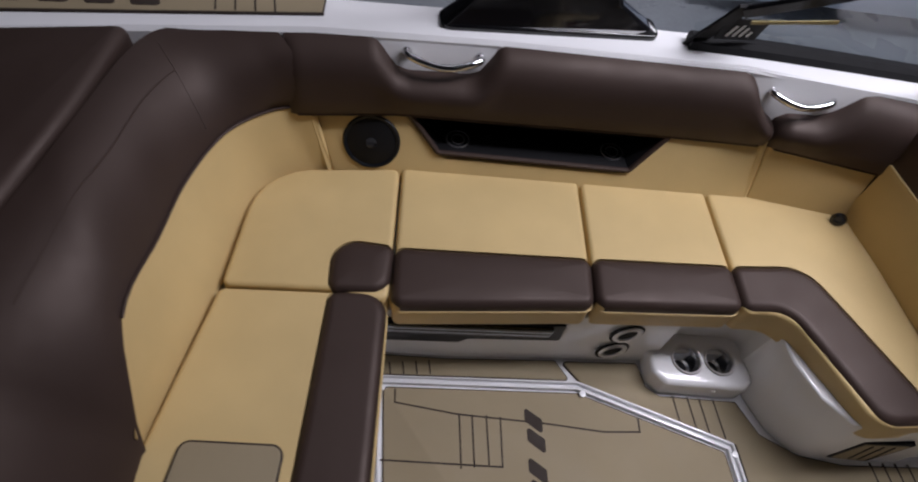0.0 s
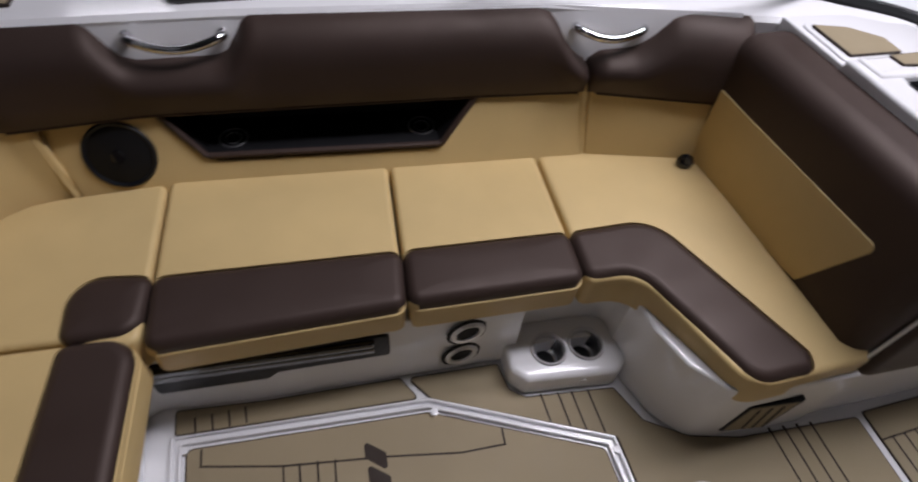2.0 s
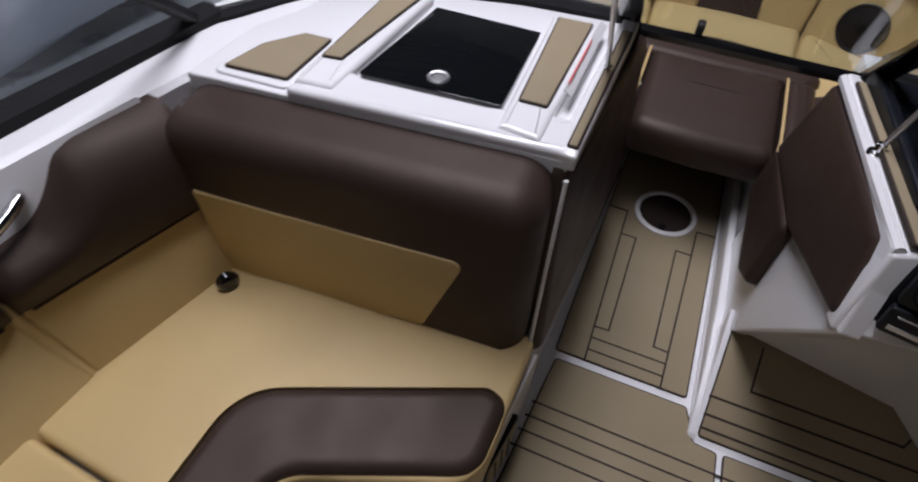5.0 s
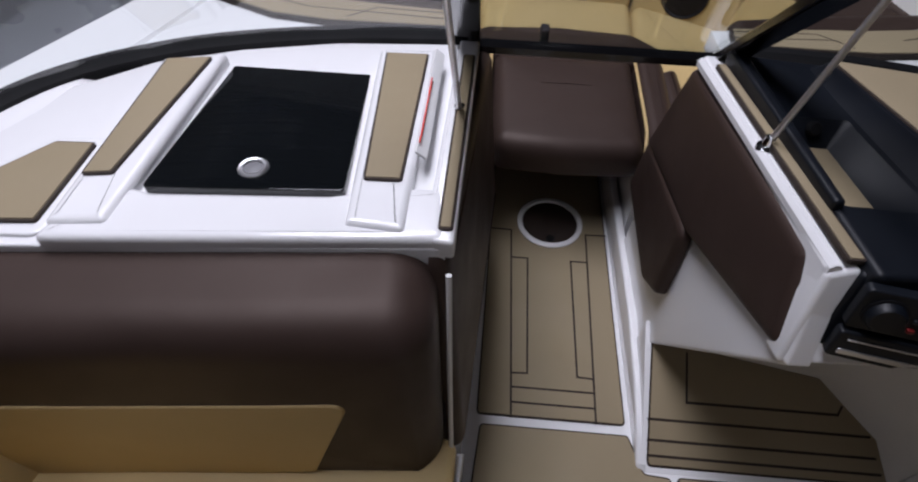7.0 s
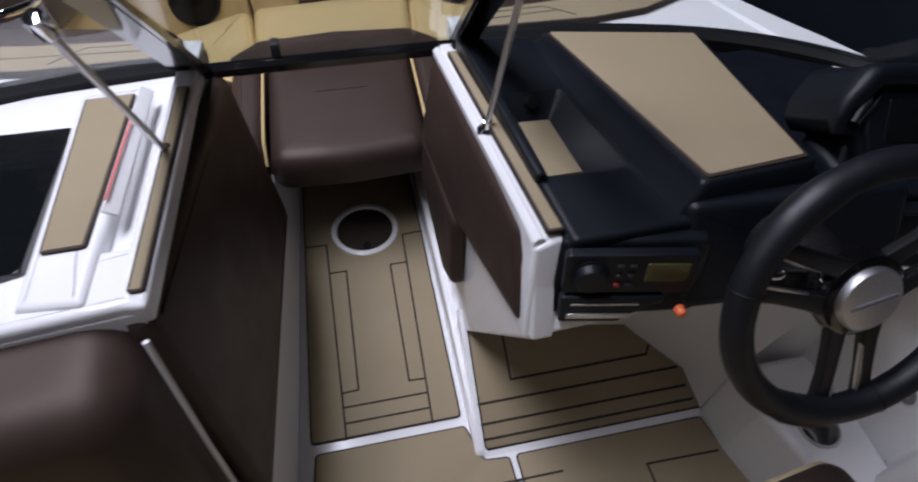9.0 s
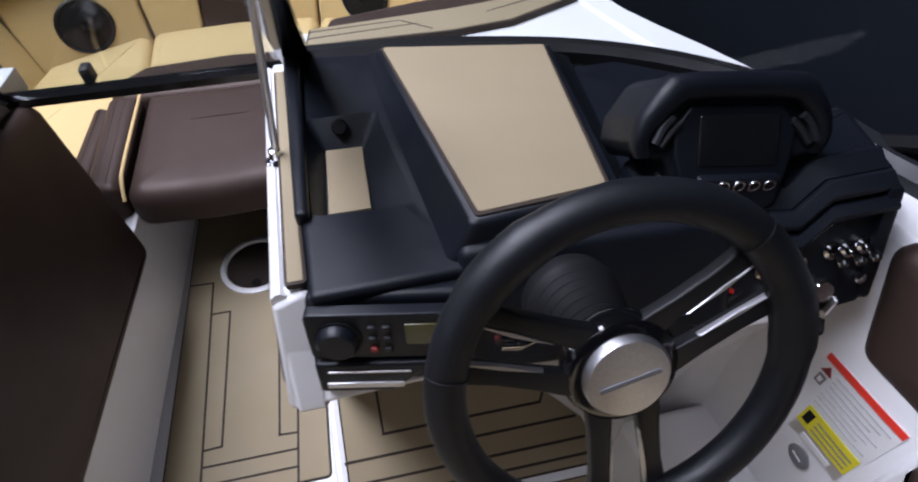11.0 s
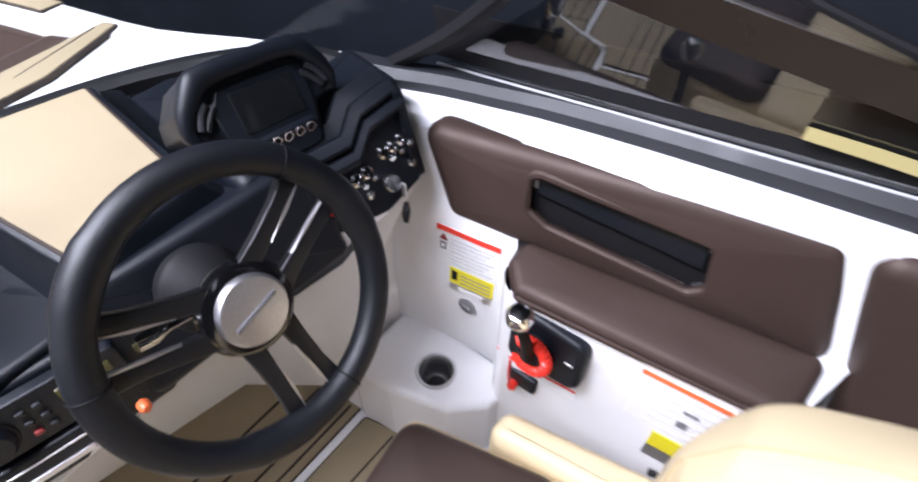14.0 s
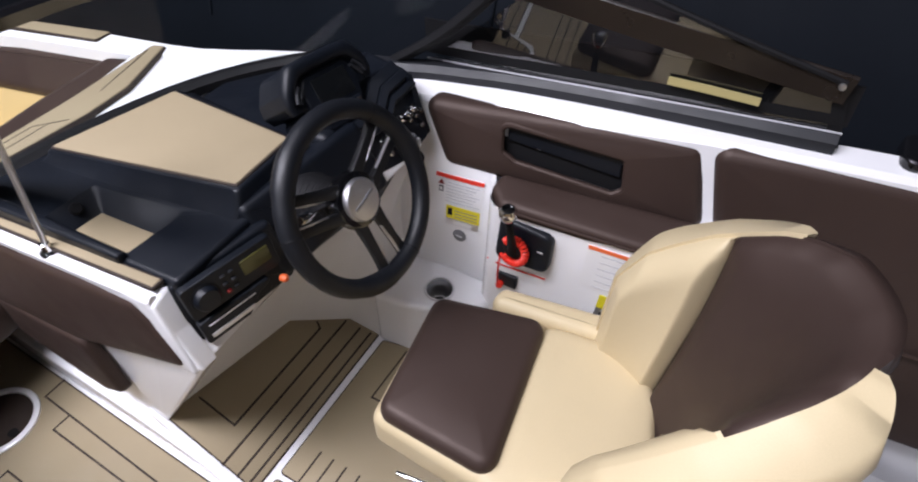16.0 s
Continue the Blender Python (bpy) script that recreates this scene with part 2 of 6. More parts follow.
def lathe(profile, m=None, n=28, bm=None):
    """Turns (radius, height) pairs round z; m maps it into the world."""
    bm = bm or bmesh.new()
    m = m or Matrix.Identity(4)
    rows = []
    for rad, h in profile:
        if rad < 1e-6:
            rows.append([bm.verts.new(m @ V(0, 0, h))])
        else:
            rows.append([bm.verts.new(m @ V(rad * math.cos(2 * math.pi * i / n), rad * math.sin(2 * math.pi * i / n), h)) for i in range(n)])
    for a, b in zip(rows, rows[1:]):
        for i in range(n):
            j = (i + 1) % n
            if len(a) == 1 and len(b) == 1:
                continue
            if len(a) == 1:
                bm.faces.new((a[0], b[i], b[j]))
            elif len(b) == 1:
                bm.faces.new((a[i], a[j], b[0]))
            else:
                bm.faces.new((a[i], a[j], b[j], b[i]))
    return bm


def cut(ob, bm):
    """Takes the closed form bm out of a mesh object."""
    me = bpy.data.meshes.new("cutter")
    bmesh.ops.recalc_face_normals(bm, faces=bm.faces)
    bm.to_mesh(me)
    bm.free()
    tool = bpy.data.objects.new("cutter", me)
    scene.collection.objects.link(tool)
    mod = ob.modifiers.new("cut", "BOOLEAN")
    mod.operation, mod.object, mod.solver = "DIFFERENCE", tool, "EXACT"
    bpy.context.view_layer.update()
    done = bpy.data.meshes.new_from_object(ob.evaluated_get(bpy.context.evaluated_depsgraph_get()))
    ob.modifiers.clear()
    done.shade_smooth()
    done.set_sharp_from_angle(angle=radians(40))
    ob.data = done
    bpy.data.objects.remove(tool)
    return ob


def bend(ob, lift, ys):
    """Slices a mesh at the given y and lowers it by lift(x, y), so that it curves smoothly."""
    bm = bmesh.new()
    bm.from_mesh(ob.data)
    for y in ys:
        bmesh.ops.bisect_plane(bm, geom=bm.verts[:] + bm.edges[:] + bm.faces[:], plane_co=(0, y, 0), plane_no=(0, 1, 0))
    for v in bm.verts:
        v.co.z += lift(v.co.x, v.co.y)
    bm.to_mesh(ob.data)
    bm.free()
    ob.data.shade_smooth()
    ob.data.set_sharp_from_angle(angle=radians(40))


def aim(at, axis, roll=(0, 0, 1)):
    """A frame at a point whose z looks along axis and whose y leans to roll."""
    z = Vector(axis).normalized()
    x = Vector(roll).cross(z)
    x = x.normalized() if x.length > 1e-5 else z.orthogonal().normalized()
    m = Matrix((x, z.cross(x), z)).transposed().to_4x4()
    m.translation = Vector(at)
    return m


def block(size, m=None, r=0.003, bm=None):
    x, y, z = (s / 2 for s in size)
    return pillow(fillet([(-x, -y), (x, -y), (x, y), (-x, y)], min(x, y) * 0.999 if r > min(x, y) else r, 3), -z, z, min(r, z), m=m, bm=bm, segs=3)


def grid(fn, nu, nv, bm=None):
    """A sheet from fn(u, v) over the unit square."""
    bm = bm or bmesh.new()
    vs = [[bm.verts.new(fn(i / nu, j / nv)) for j in range(nv + 1)] for i in range(nu + 1)]
    for i in range(nu):
        for j in range(nv):
            bm.faces.new((vs[i][j], vs[i + 1][j], vs[i + 1][j + 1], vs[i][j + 1]))
    return bm


def along(table, x):
    """Linear between the pairs of a table."""
    if x <= table[0][0]:
        return table[0][1]
    for (a, p), (b, q) in zip(table, table[1:]):
        if x <= b:
            return p + (q - p) * (x - a) / (b - a)
    return table[-1][1]


def smooth_path(pts, k=6):
    """A smooth curve through points."""
    pts = [Vector(p) for p in pts]
    ext = [2 * pts[0] - pts[1]] + pts + [2 * pts[-1] - pts[-2]]
    out = []
    for i in range(1, len(ext) - 2):
        a, b, c, d = ext[i - 1:i + 3]
        for j in range(k):
            t = j / k
            out.append(0.5 * ((2 * b) + (c - a) * t + (2 * a - 5 * b + 4 * c - d) * t * t + (3 * b - a - 3 * c + d) * t ** 3))
    return out + [pts[-1]]


def even(path, n):
    """The same line with n points at equal distances."""
    marks = [0.0]
    for p, q in zip(path, path[1:]):
        marks.append(marks[-1] + (q - p).length)
    tables = [list(zip(marks, (p[k] for p in path))) for k in range(3)]
    return [V(*(along(tab, marks[-1] * i / (n - 1)) for tab in tables)) for i in range(n)]


# ---- the showroom round the boat ----
GROUND = -1.05
bm = grid(lambda u, v: V(-9 + 18 * u, -8 + 16 * v, GROUND), 1, 1)
tagged(part("ground", bm, CONCRETE), "polished light grey concrete showroom floor", "floor", kind="structure")
for name, a, b in (("wall_north", (-9, 8.1), (9, 8.1)), ("wall_south", (9, -8.1), (-9, -8.1)), ("wall_east", (9.1, 8), (9.1, -8)), ("wall_west", (-9.1, -8), (-9.1, 8))):
    p, q = V(*a, 0), V(*b, 0)
    bm = ribbon([V(*a, GROUND), V(*b, GROUND)], 0.2, 5.2)
    tagged(part(name, bm, WALLPAINT), "plain showroom wall, coloured dark to bounce less light", "wall", kind="structure")
bm = ribbon([V(-9.2, 0, 4.15), V(9.2, 0, 4.15)], 16.4, 0.12)
for k in range(33):
    ribbon([V(-9 + k * 0.5625, -8, 4.07), V(-9 + k * 0.5625, 8, 4.07)], 0.10, 0.08, bm=bm)
tagged(part("ceiling", bm, CEILING, sharp=20), "dark ribbed steel ceiling of the showroom", "ceiling", kind="structure")

# ---- hull and deck ----
INNER = [(-3.4, 1.26), (-2.6, 1.315), (-2.1, 1.335), (-1.55, 1.300), (-0.78, 1.215), (-0.13, 1.055), (0.3, 0.995), (0.65, 0.91), (1.2, 0.79), (1.8, 0.62), (2.3, 0.40), (2.6, 0.14)]
OUTER = [(-3.4, 1.44), (-2.6, 1.50), (-2.1, 1.51), (-1.55, 1.475), (-0.78, 1.385), (-0.13, 1.285), (0.3, 1.20), (0.65, 1.09), (1.2, 0.95), (1.8, 0.77), (2.3, 0.53), (2.6, 0.22)]
INNER_S = [(-3.4, 1.36), (-2.3, 1.29), (-1.55, 1.225), (-0.80, 1.155), (-0.13, 1.045), *INNER[6:]]
OUTER_S = [(-3.4, 1.50), (-2.3, 1.42), (-1.55, 1.34), (-1.03, 1.278), (-0.6, 1.247), (-0.3, 1.225), (-0.1, 1.212), (0.06, 1.198), (0.14, 1.182), (0.27, 1.142), (0.39, 1.098), (0.5, 1.050), (0.625, 1.005), (1.2, 0.90), (1.8, 0.745), *OUTER[10:]]
SHOULDER = [(-0.6, 0.03), (0.0, 0.042), (0.3, 0.034), (0.5, 0.03)]
STBD = [(-3.4, 1.0), (-2.1, 0.945), (-1.03, 0.872), (-0.13, 0.796), (0.05, 0.785), (0.65, 0.735), (1.4, 0.70), (2.4, 0.68)]
DECK = [(-3.4, 0.815), (-2.1, 0.815), (-0.8, 0.812), (0.0, 0.79), (0.65, 0.735), (1.4, 0.70), (2.4, 0.68)]


def deck_z(x, s=1):
    return along(DECK if s > 0 else STBD, x)


hull = thing("boat_hull", (0, 0, GROUND), "white fibreglass wakeboat hull on the showroom floor", "boat", kind="structure")
XS = [-3.4 + 0.1 * i for i in range(60)] + [2.6]
for s in (1, -1):
    bm = bmesh.new()
    loops = []
    for x in XS:
        a, b, z = along(INNER if s > 0 else INNER_S, x), along(OUTER if s > 0 else OUTER_S, x), deck_z(x, s)
        b = max(b, a + 0.06)
        loops.append([V(x, s * (a - 0.004), z - 0.10), V(x, s * a, z - 0.012), V(x, s * (a + 0.012), z), V(x, s * (b - (0.03 if s > 0 else along(SHOULDER, x))), z + 0.004), V(x, s * b, z - (0.02 if s > 0 else 0.032)), V(x, s * b, z - 0.10)])
    rings(bm, loops)
    part("gunwale", bm, GEL, hull, "glossy white gelcoat gunwale")
    bm = bmesh.new()
    loops = []
    for x in XS:
        b, z = max(along(OUTER if s > 0 else OUTER_S, x), along(INNER if s > 0 else INNER_S, x) + 0.06), deck_z(x, s)
        loops.append([V(x, s * (b - 0.002), z - 0.095), V(x, s * (b + 0.015), z - 0.25), V(x, s * b * 0.93, -0.25), V(x, s * b * 0.72, -0.62), V(x, 0.0, -0.78), V(x, 0.0, -0.74), V(x, s * b * 0.68, -0.58), V(x, s * (b * 0.9), -0.22), V(x, s * (b - 0.03), z - 0.095)])
    rings(bm, loops)
    part("hull_side", bm, GEL, hull)
bm = block((4.6, 0.10, 0.27), Matrix.Translation((-0.4, 0.55, GROUND + 0.16)), 0.01)
block((4.6, 0.10, 0.27), Matrix.Translation((-0.4, -0.55, GROUND + 0.16)), 0.01, bm=bm)
part("bunk", bm, PITCH, hull)
bm = pillow([(-3.42, -1.4), (-3.36, -1.4), (-3.36, 1.4), (-3.42, 1.4)], -0.6, 0.80, 0.01)
part("transom", bm, GEL, hull)

# ---- cockpit floor: a white liner with foam deck panels on it ----
bm = pillow([(-2.6, -1.15), (0.1, -1.10), (1.02, -0.80), (1.02, 0.80), (0.1, 1.10), (-2.6, 1.15)], -0.05, -0.007, 0.002)
floor = tagged(part("floor", bm, GEL), "white cockpit floor liner with tan foam decking panels", "floor", kind="structure")


def deck_panel(poly, corner=0.012, z=0.0, lift=None, parent=None, label=""):
    """Foam decking: a tan sheet on a dark sheet that shows as a line round its edge."""
    poly = [Vector(p) for p in poly]
    poly = poly if area(poly) > 0 else poly[::-1]
    rim = fillet(poly, corner)
    ob = part("deck_panel", pillow(inset(rim, 0.004), z - 0.005, z, 0.0015, lift=lift, segs=2), TEAK, parent or floor, label)
    part("panel_edge", pillow(rim, z - 0.0065, z - 0.002, 0.001, lift=lift, segs=2), TEAK_DARK, ob)
    return ob


def groove(path, z=0.0, wide=0.0055, lift=None, parent=None):
    bm = bmesh.new()
    for a, b in zip(path, path[1:]):
        a, b = Vector(a), Vector(b)
        d = (b - a).normalized() * wide / 2
        n = Vector((-d.y, d.x))
        quad = [a - d + n, a - d - n, b + d - n, b + d + n]
        vs = [[bm.verts.new((p.x, p.y, z + h + (lift(p.x, p.y) if lift else 0))) for p in quad] for h in (-0.003, 0.0007)]
        bm.faces.new(vs[1][::-1])
        for i in range(4):
            bm.faces.new((vs[0][i], vs[0][i - 1], vs[1][i - 1], vs[1][i]))
    return part("groove", bm, TEAK_DARK, parent or floor)


# walkway between the consoles
deck_panel([(0.012, 0.200), (0.012, -0.186), (0.98, -0.186), (0.98, 0.188)])
for s in (1, -1):
    groove([(0.012, 0.110 * s), (0.648, 0.122 * s), (0.650, 0.185 * s)])
    groove([(0.135, 0.107 * s), (0.137, 0.068 * s), (0.534, 0.068 * s), (0.534, 0.118 * s)])
groove([(0.051, 0.110), (0.051, -0.108)])
groove([(0.094, 0.110), (0.094, -0.108)])
# main cockpit
HATCH = [(-1.935, 0.585), (-1.258, 0.528), (-0.785, 0.300), (-0.79, -0.32), (-1.25, -0.55), (-1.95, -0.60)]
deck_panel([(-0.012, 0.19), (-0.40, 0.225), (-0.545, 0.265), (-0.655, 0.34), (-0.70, 0.455), (-0.97, 0.49), (-1.01, 0.525), (-1.02, 0.612), (-1.302, 0.632),
            (-1.245, 0.548), (-0.755, 0.312), (-0.76, -0.35), (-0.62, -0.300), (-0.110, -0.284), (-0.105, -0.22), (-0.012, -0.19)])
deck_panel([(-1.318, 0.636), (-1.70, 0.660), (-1.95, 0.688), (-1.95, 0.612), (-1.275, 0.556)])
deck_panel(inset([Vector(p) for p in HATCH[::-1]], 0.014), 0.02)
deck_panel([(-0.107, -0.80), (-0.107, -0.298), (-0.62, -0.314), (-0.775, -0.372), (-1.245, -0.60), (-1.95, -0.65), (-2.3, -0.65), (-2.3, -1.0), (-0.6, -1.0), (-0.35, -0.87), (-0.20, -0.822)])
bm = bmesh.new()
for k in (0, 0.022):
    loop = inset([Vector(p) for p in HATCH[::-1]], 0.002 - k)
    ribbon([V(p.x, p.y, -0.006) for p in loop] + [V(loop[0].x, loop[0].y, -0.006)], 0.010, 0.014, bm=bm, r=0.003)
hatch = tagged(part("floor_hatch_frame", bm, GEL), "white raised double frame round the floor hatch", "hatch frame", kind="structure")
bm = bmesh.new()
for p in HATCH[:3]:
    lathe([(0.011, 0), (0.011, 0.010), (0.0, 0.012)], Matrix.Translation((p[0] + 0.012, p[1] - 0.022, 0)), 12, bm)
part("catch", bm, GEL, hatch)
for x in (-1.895, -1.850, -1.805, -1.76):
    groove([(x, 0.608), (x - 0.002, 0.650)])
for x, y0 in ((-0.168, 0.208), (-0.212, 0.214), (-0.256, 0.218), (-0.302, 0.224)):
    groove([(x, y0), (x - 0.003, -0.40)])
for x, y0, y1 in ((-0.925, 0.484, 0.40), (-0.873, 0.476, 0.375), (-0.832, 0.470, 0.355), (-0.782, 0.464, 0.335)):
    groove([(x, y0), (x, y1)])
groove([(-1.880, 0.555), (-1.882, 0.513), (-1.677, 0.462), (-1.400, 0.418), (-1.197, 0.378), (-1.074, 0.371), (-1.070, 0.415)])
groove([(-1.93, 0.334), (-1.55, 0.289), (-1.538, 0.443)])
for x, y in ((-1.584, 0.452), (-1.631, 0.456), (-1.673, 0.462)):
    groove([(x, y), (x - 0.008, 0.295)])
for k in range(5):
    for y in (0.476 - 0.158 * k, 0.412 - 0.158 * k):
        x = -1.400 - 0.010 * k
        pts = [(x - 0.055, y), (x, y - 0.046), (x - 0.003, y - 0.096), (x - 0.058, y - 0.048)]
        part("letter_bar", pillow(fillet(pts, 0.008), -0.002, 0.001, 0.0005), TEAK_DARK, floor)
groove([(-0.196, -0.612), (-0.200, -0.80)])
groove([(-0.196, -0.612), (-0.45, -0.62)])

# ring of the table socket in the floor
table_ring = thing("table_socket", (-0.60, 0.055, 0), "white ringed table socket set in the deck", "socket")
bm = lathe([(0.088, 0.0), (0.088, 0.004), (0.080, 0.009), (0.070, 0.008), (0.066, 0.002), (0.066, 0.0005)], Matrix.Translation((-0.60, 0.055, 0)), 40)
part("rim", bm, GEL, table_ring)
part("lid", lathe([(0.066, 0.0012), (0.03, 0.0022), (0.0, 0.0025)], Matrix.Translation((-0.60, 0.055, 0)), 40), TEAK, table_ring)
part("latch", lathe([(0.012, 0.002), (0.012, 0.006), (0.0, 0.007)], Matrix.Translation((-0.60, 0.105, 0)), 16), PITCH, table_ring)
# round hatch with a drink well in the walkway
well = thing("floor_hatch_ring", (0.69, -0.005, 0), "round white ring hatch with a dark lid in the walkway deck", "hatch")
bm = lathe([(0.108, 0.0), (0.108, 0.006), (0.101, 0.010), (0.093, 0.009), (0.090, 0.003), (0.090, 0.0008)], Matrix.Translation((0.69, -0.005, 0)), 48)
part("rim", bm, GEL, well)
part("lid", lathe([(0.0905, 0.0015), (0.0, 0.0025)], Matrix.Translation((0.69, -0.005, 0)), 48), TEAK_DARK, well, "dark brown foam lid")
part("latch", lathe([(0.014, 0.002), (0.014, 0.006), (0.0, 0.007)], Matrix.Translation((0.62, -0.005, 0)), 16), PITCH, well)

# ---- port lounge: base, cushions, backrests ----
base = thing("lounge_base", (-1.3, 0.8, 0), "glossy white moulded lounge base below the tan cushions", "seat base", kind="structure")
front = [(-2.04, 0.05), (-2.02, 0.685), (-1.98, 0.70), (-1.70, 0.668), (-1.35, 0.645), (-1.03, 0.625), (-0.705, 0.60), (-0.672, 0.56), (-0.668, 0.47), (-0.63, 0.355), (-0.565, 0.275), (-0.50, 0.252), (-0.20, 0.225), (-0.20, 1.0), (-2.5, 1.2), (-2.5, 0.0)]
base_body = part("body", pillow(front, -0.005, 0.315, 0.01), GEL, base)
cut(base_body, pillow(fillet([(-0.985, 0.52), (-0.685, 0.50), (-0.672, 0.655), (-0.96, 0.685)], 0.05), 0.070, 0.340, 0.02, low_r=0.0))
part("aft_body", pillow([(-2.5, 0.04), (-2.04, 0.04), (-2.08, -0.95), (-2.5, -0.95)], -0.005, 0.30, 0.01), GEL, base)
shelf = [(-1.0, 0.70), (-1.012, 0.545), (-0.975, 0.502), (-0.70, 0.466), (-0.655, 0.50), (-0.655, 0.70)]
port_shelf = part("cup_shelf", pillow(fillet(shelf, 0.03), -0.004, 0.088, 0.02, rim=False), GEL, base)
part("push_button", lathe([(0.010, 0), (0.010, 0.004), (0.0, 0.006)], aim((-0.80, 0.479, 0.045), (-0.13, -1, 0)), 14), STEEL, base)


def cup_holder(at, r, deep=0.0, axis=(0, 0, 1), label="polished steel cup holder sunk in white moulding", group="cup holders"):
    m = aim(at, axis, (0, 1, 0))
    holder = thing("cup_holder", at, label, "cup holder", group)
    part("rim", lathe([(r * 0.86, 0.0), (r, 0.0), (r * 1.02, 0.003), (r * 0.97, 0.0065), (r * 0.88, 0.0055), (r * 0.86, 0.002)], m, 32), STEEL, holder)
    if deep:
        part("well", lathe([(r * 0.90, 0.001), (r * 0.88, 0.003), (r * 0.86, -0.002), (r * 0.78, -deep * 0.5), (r * 0.74, -deep * 0.92), (r * 0.62, -deep), (0.0, -deep)], m, 36), SATIN, holder, "polished steel well")
        part("drain_ring", lathe([(r * 0.58, -deep + 0.0005), (r * 0.56, -deep + 0.003), (r * 0.22, -deep + 0.003), (0.0, -deep + 0.001)], m, 24), PITCH, holder, "black rubber drain")
        return holder
    # no real well here: black disc for its shade, chrome ring for its glint
    part("well", lathe([(r * 0.865, 0.004), (r * 0.855, 0.0015), (r * 0.80, 0.0012), (r * 0.5, 0.0010), (0.0, 0.0010)], m, 32), PITCH, holder, "flat black disc as the shaded inside of the holder")
    part("ring", lathe([(r * 0.62, 0.0015), (r * 0.62, 0.0035), (r * 0.50, 0.004), (r * 0.47, 0.0015)], m, 32), STEEL, holder)
    part("glint_ring", lathe([(r * 0.86, 0.001), (r * 0.86, 0.003), (r * 0.76, 0.002), (r * 0.76, 0.001)], m, 32), CHROME, holder)
    return holder


for p in ((-0.880, 0.582, 0.088), (-0.764, 0.572, 0.088)):
    cut(port_shelf, lathe([(0.0, -0.1), (0.047, -0.1), (0.047, 0.02), (0.0, 0.02)], Matrix.Translation(p), 32))
    cup_holder(p, 0.055, 0.08)


def air_vent(at):
    m = aim(at, (0.06, -1, 0.0))
    vent = thing("air_vent", at, "round chrome-ringed black air outlet in the white base", "vent", "air outlets")
    part("ring", lathe([(0.050, 0.0), (0.051, 0.004), (0.045, 0.010), (0.035, 0.008), (0.033, 0.002)], m, 32), STEEL, vent)
    part("flange", lathe([(0.060, -0.001), (0.060, 0.003), (0.048, 0.004)], m, 32), PITCH, vent)
    part("throat", lathe([(0.034, 0.003), (0.024, 0.0015), (0.0, 0.001)], m, 24), PITCH, vent)


air_vent((-1.128, 0.628, 0.214))
air_vent((-1.138, 0.628, 0.088))
heater = thing("storage_slot", (-1.75, 0.66, 0.2), "long black slot handle in the white lounge base", "slot")
m = plane((-1.95, 0.690, 0.12), (-1.35, 0.643, 0.12), (-1.95, 0.690, 0.25), (0, -1, 0))
part("plate", pillow(fillet([(0, 0.0), (0.28, 0.0), (0.31, 0.03), (0.61, 0.04), (0.61, 0.15), (0, 0.15)], 0.012), -0.01, 0.006, 0.004, m=m), BLACK, heater)
part("lip", pillow(fillet([(0.0, 0.115), (0.57, 0.115), (0.57, 0.14), (0.0, 0.14)], 0.006), 0.004, 0.02, 0.005, m=m), GLOSSBLACK, heater)
part("grip", pillow(fillet([(0.0, 0.07), (0.57, 0.07), (0.57, 0.10), (0.0, 0.10)], 0.006), 0.002, 0.012, 0.004, m=m), GLOSSBLACK, heater)


def seat(body, strip, label, corner=0.025, lift=None, strip_corner=0.03):
    c = sum((Vector(p) for p in body), Vector((0, 0))) / len(body)
    s = thing("seat_cushion", (c.x, c.y, 0.30), label, "seat cushion", "lounge seat cushions")
    rim = fillet(strip, strip_corner, 7)
    rim = rim if area(rim) > 0 else rim[::-1]
    top = part("seat", pillow(fillet(body, corner), 0.280, 0.410, 0.015, low_r=0.018), TAN, s)
    cut(top, pillow(inset(rim, -0.0062), 0.374, 0.46, 0.0005, segs=1))
    band = part("front_bolster", pillow(inset(rim, -0.0055), 0.372, 0.4205, 0.028, 0.003 if len(strip) < 6 else 0.0, low_r=0.008, segs=7), BROWN, s, "dark brown vinyl front bolster")
    if lift:
        for ob in (top, band):
            bend(ob, lift, [0.25 + 0.045 * k for k in range(13)])
    part("piping", tube([V(p.x, p.y, 0.3765 + (lift(p.x, p.y) if lift else 0)) for p in inset(rim, -0.0062)], 0.0040, 6, closed=True), TAN, s)
    return s


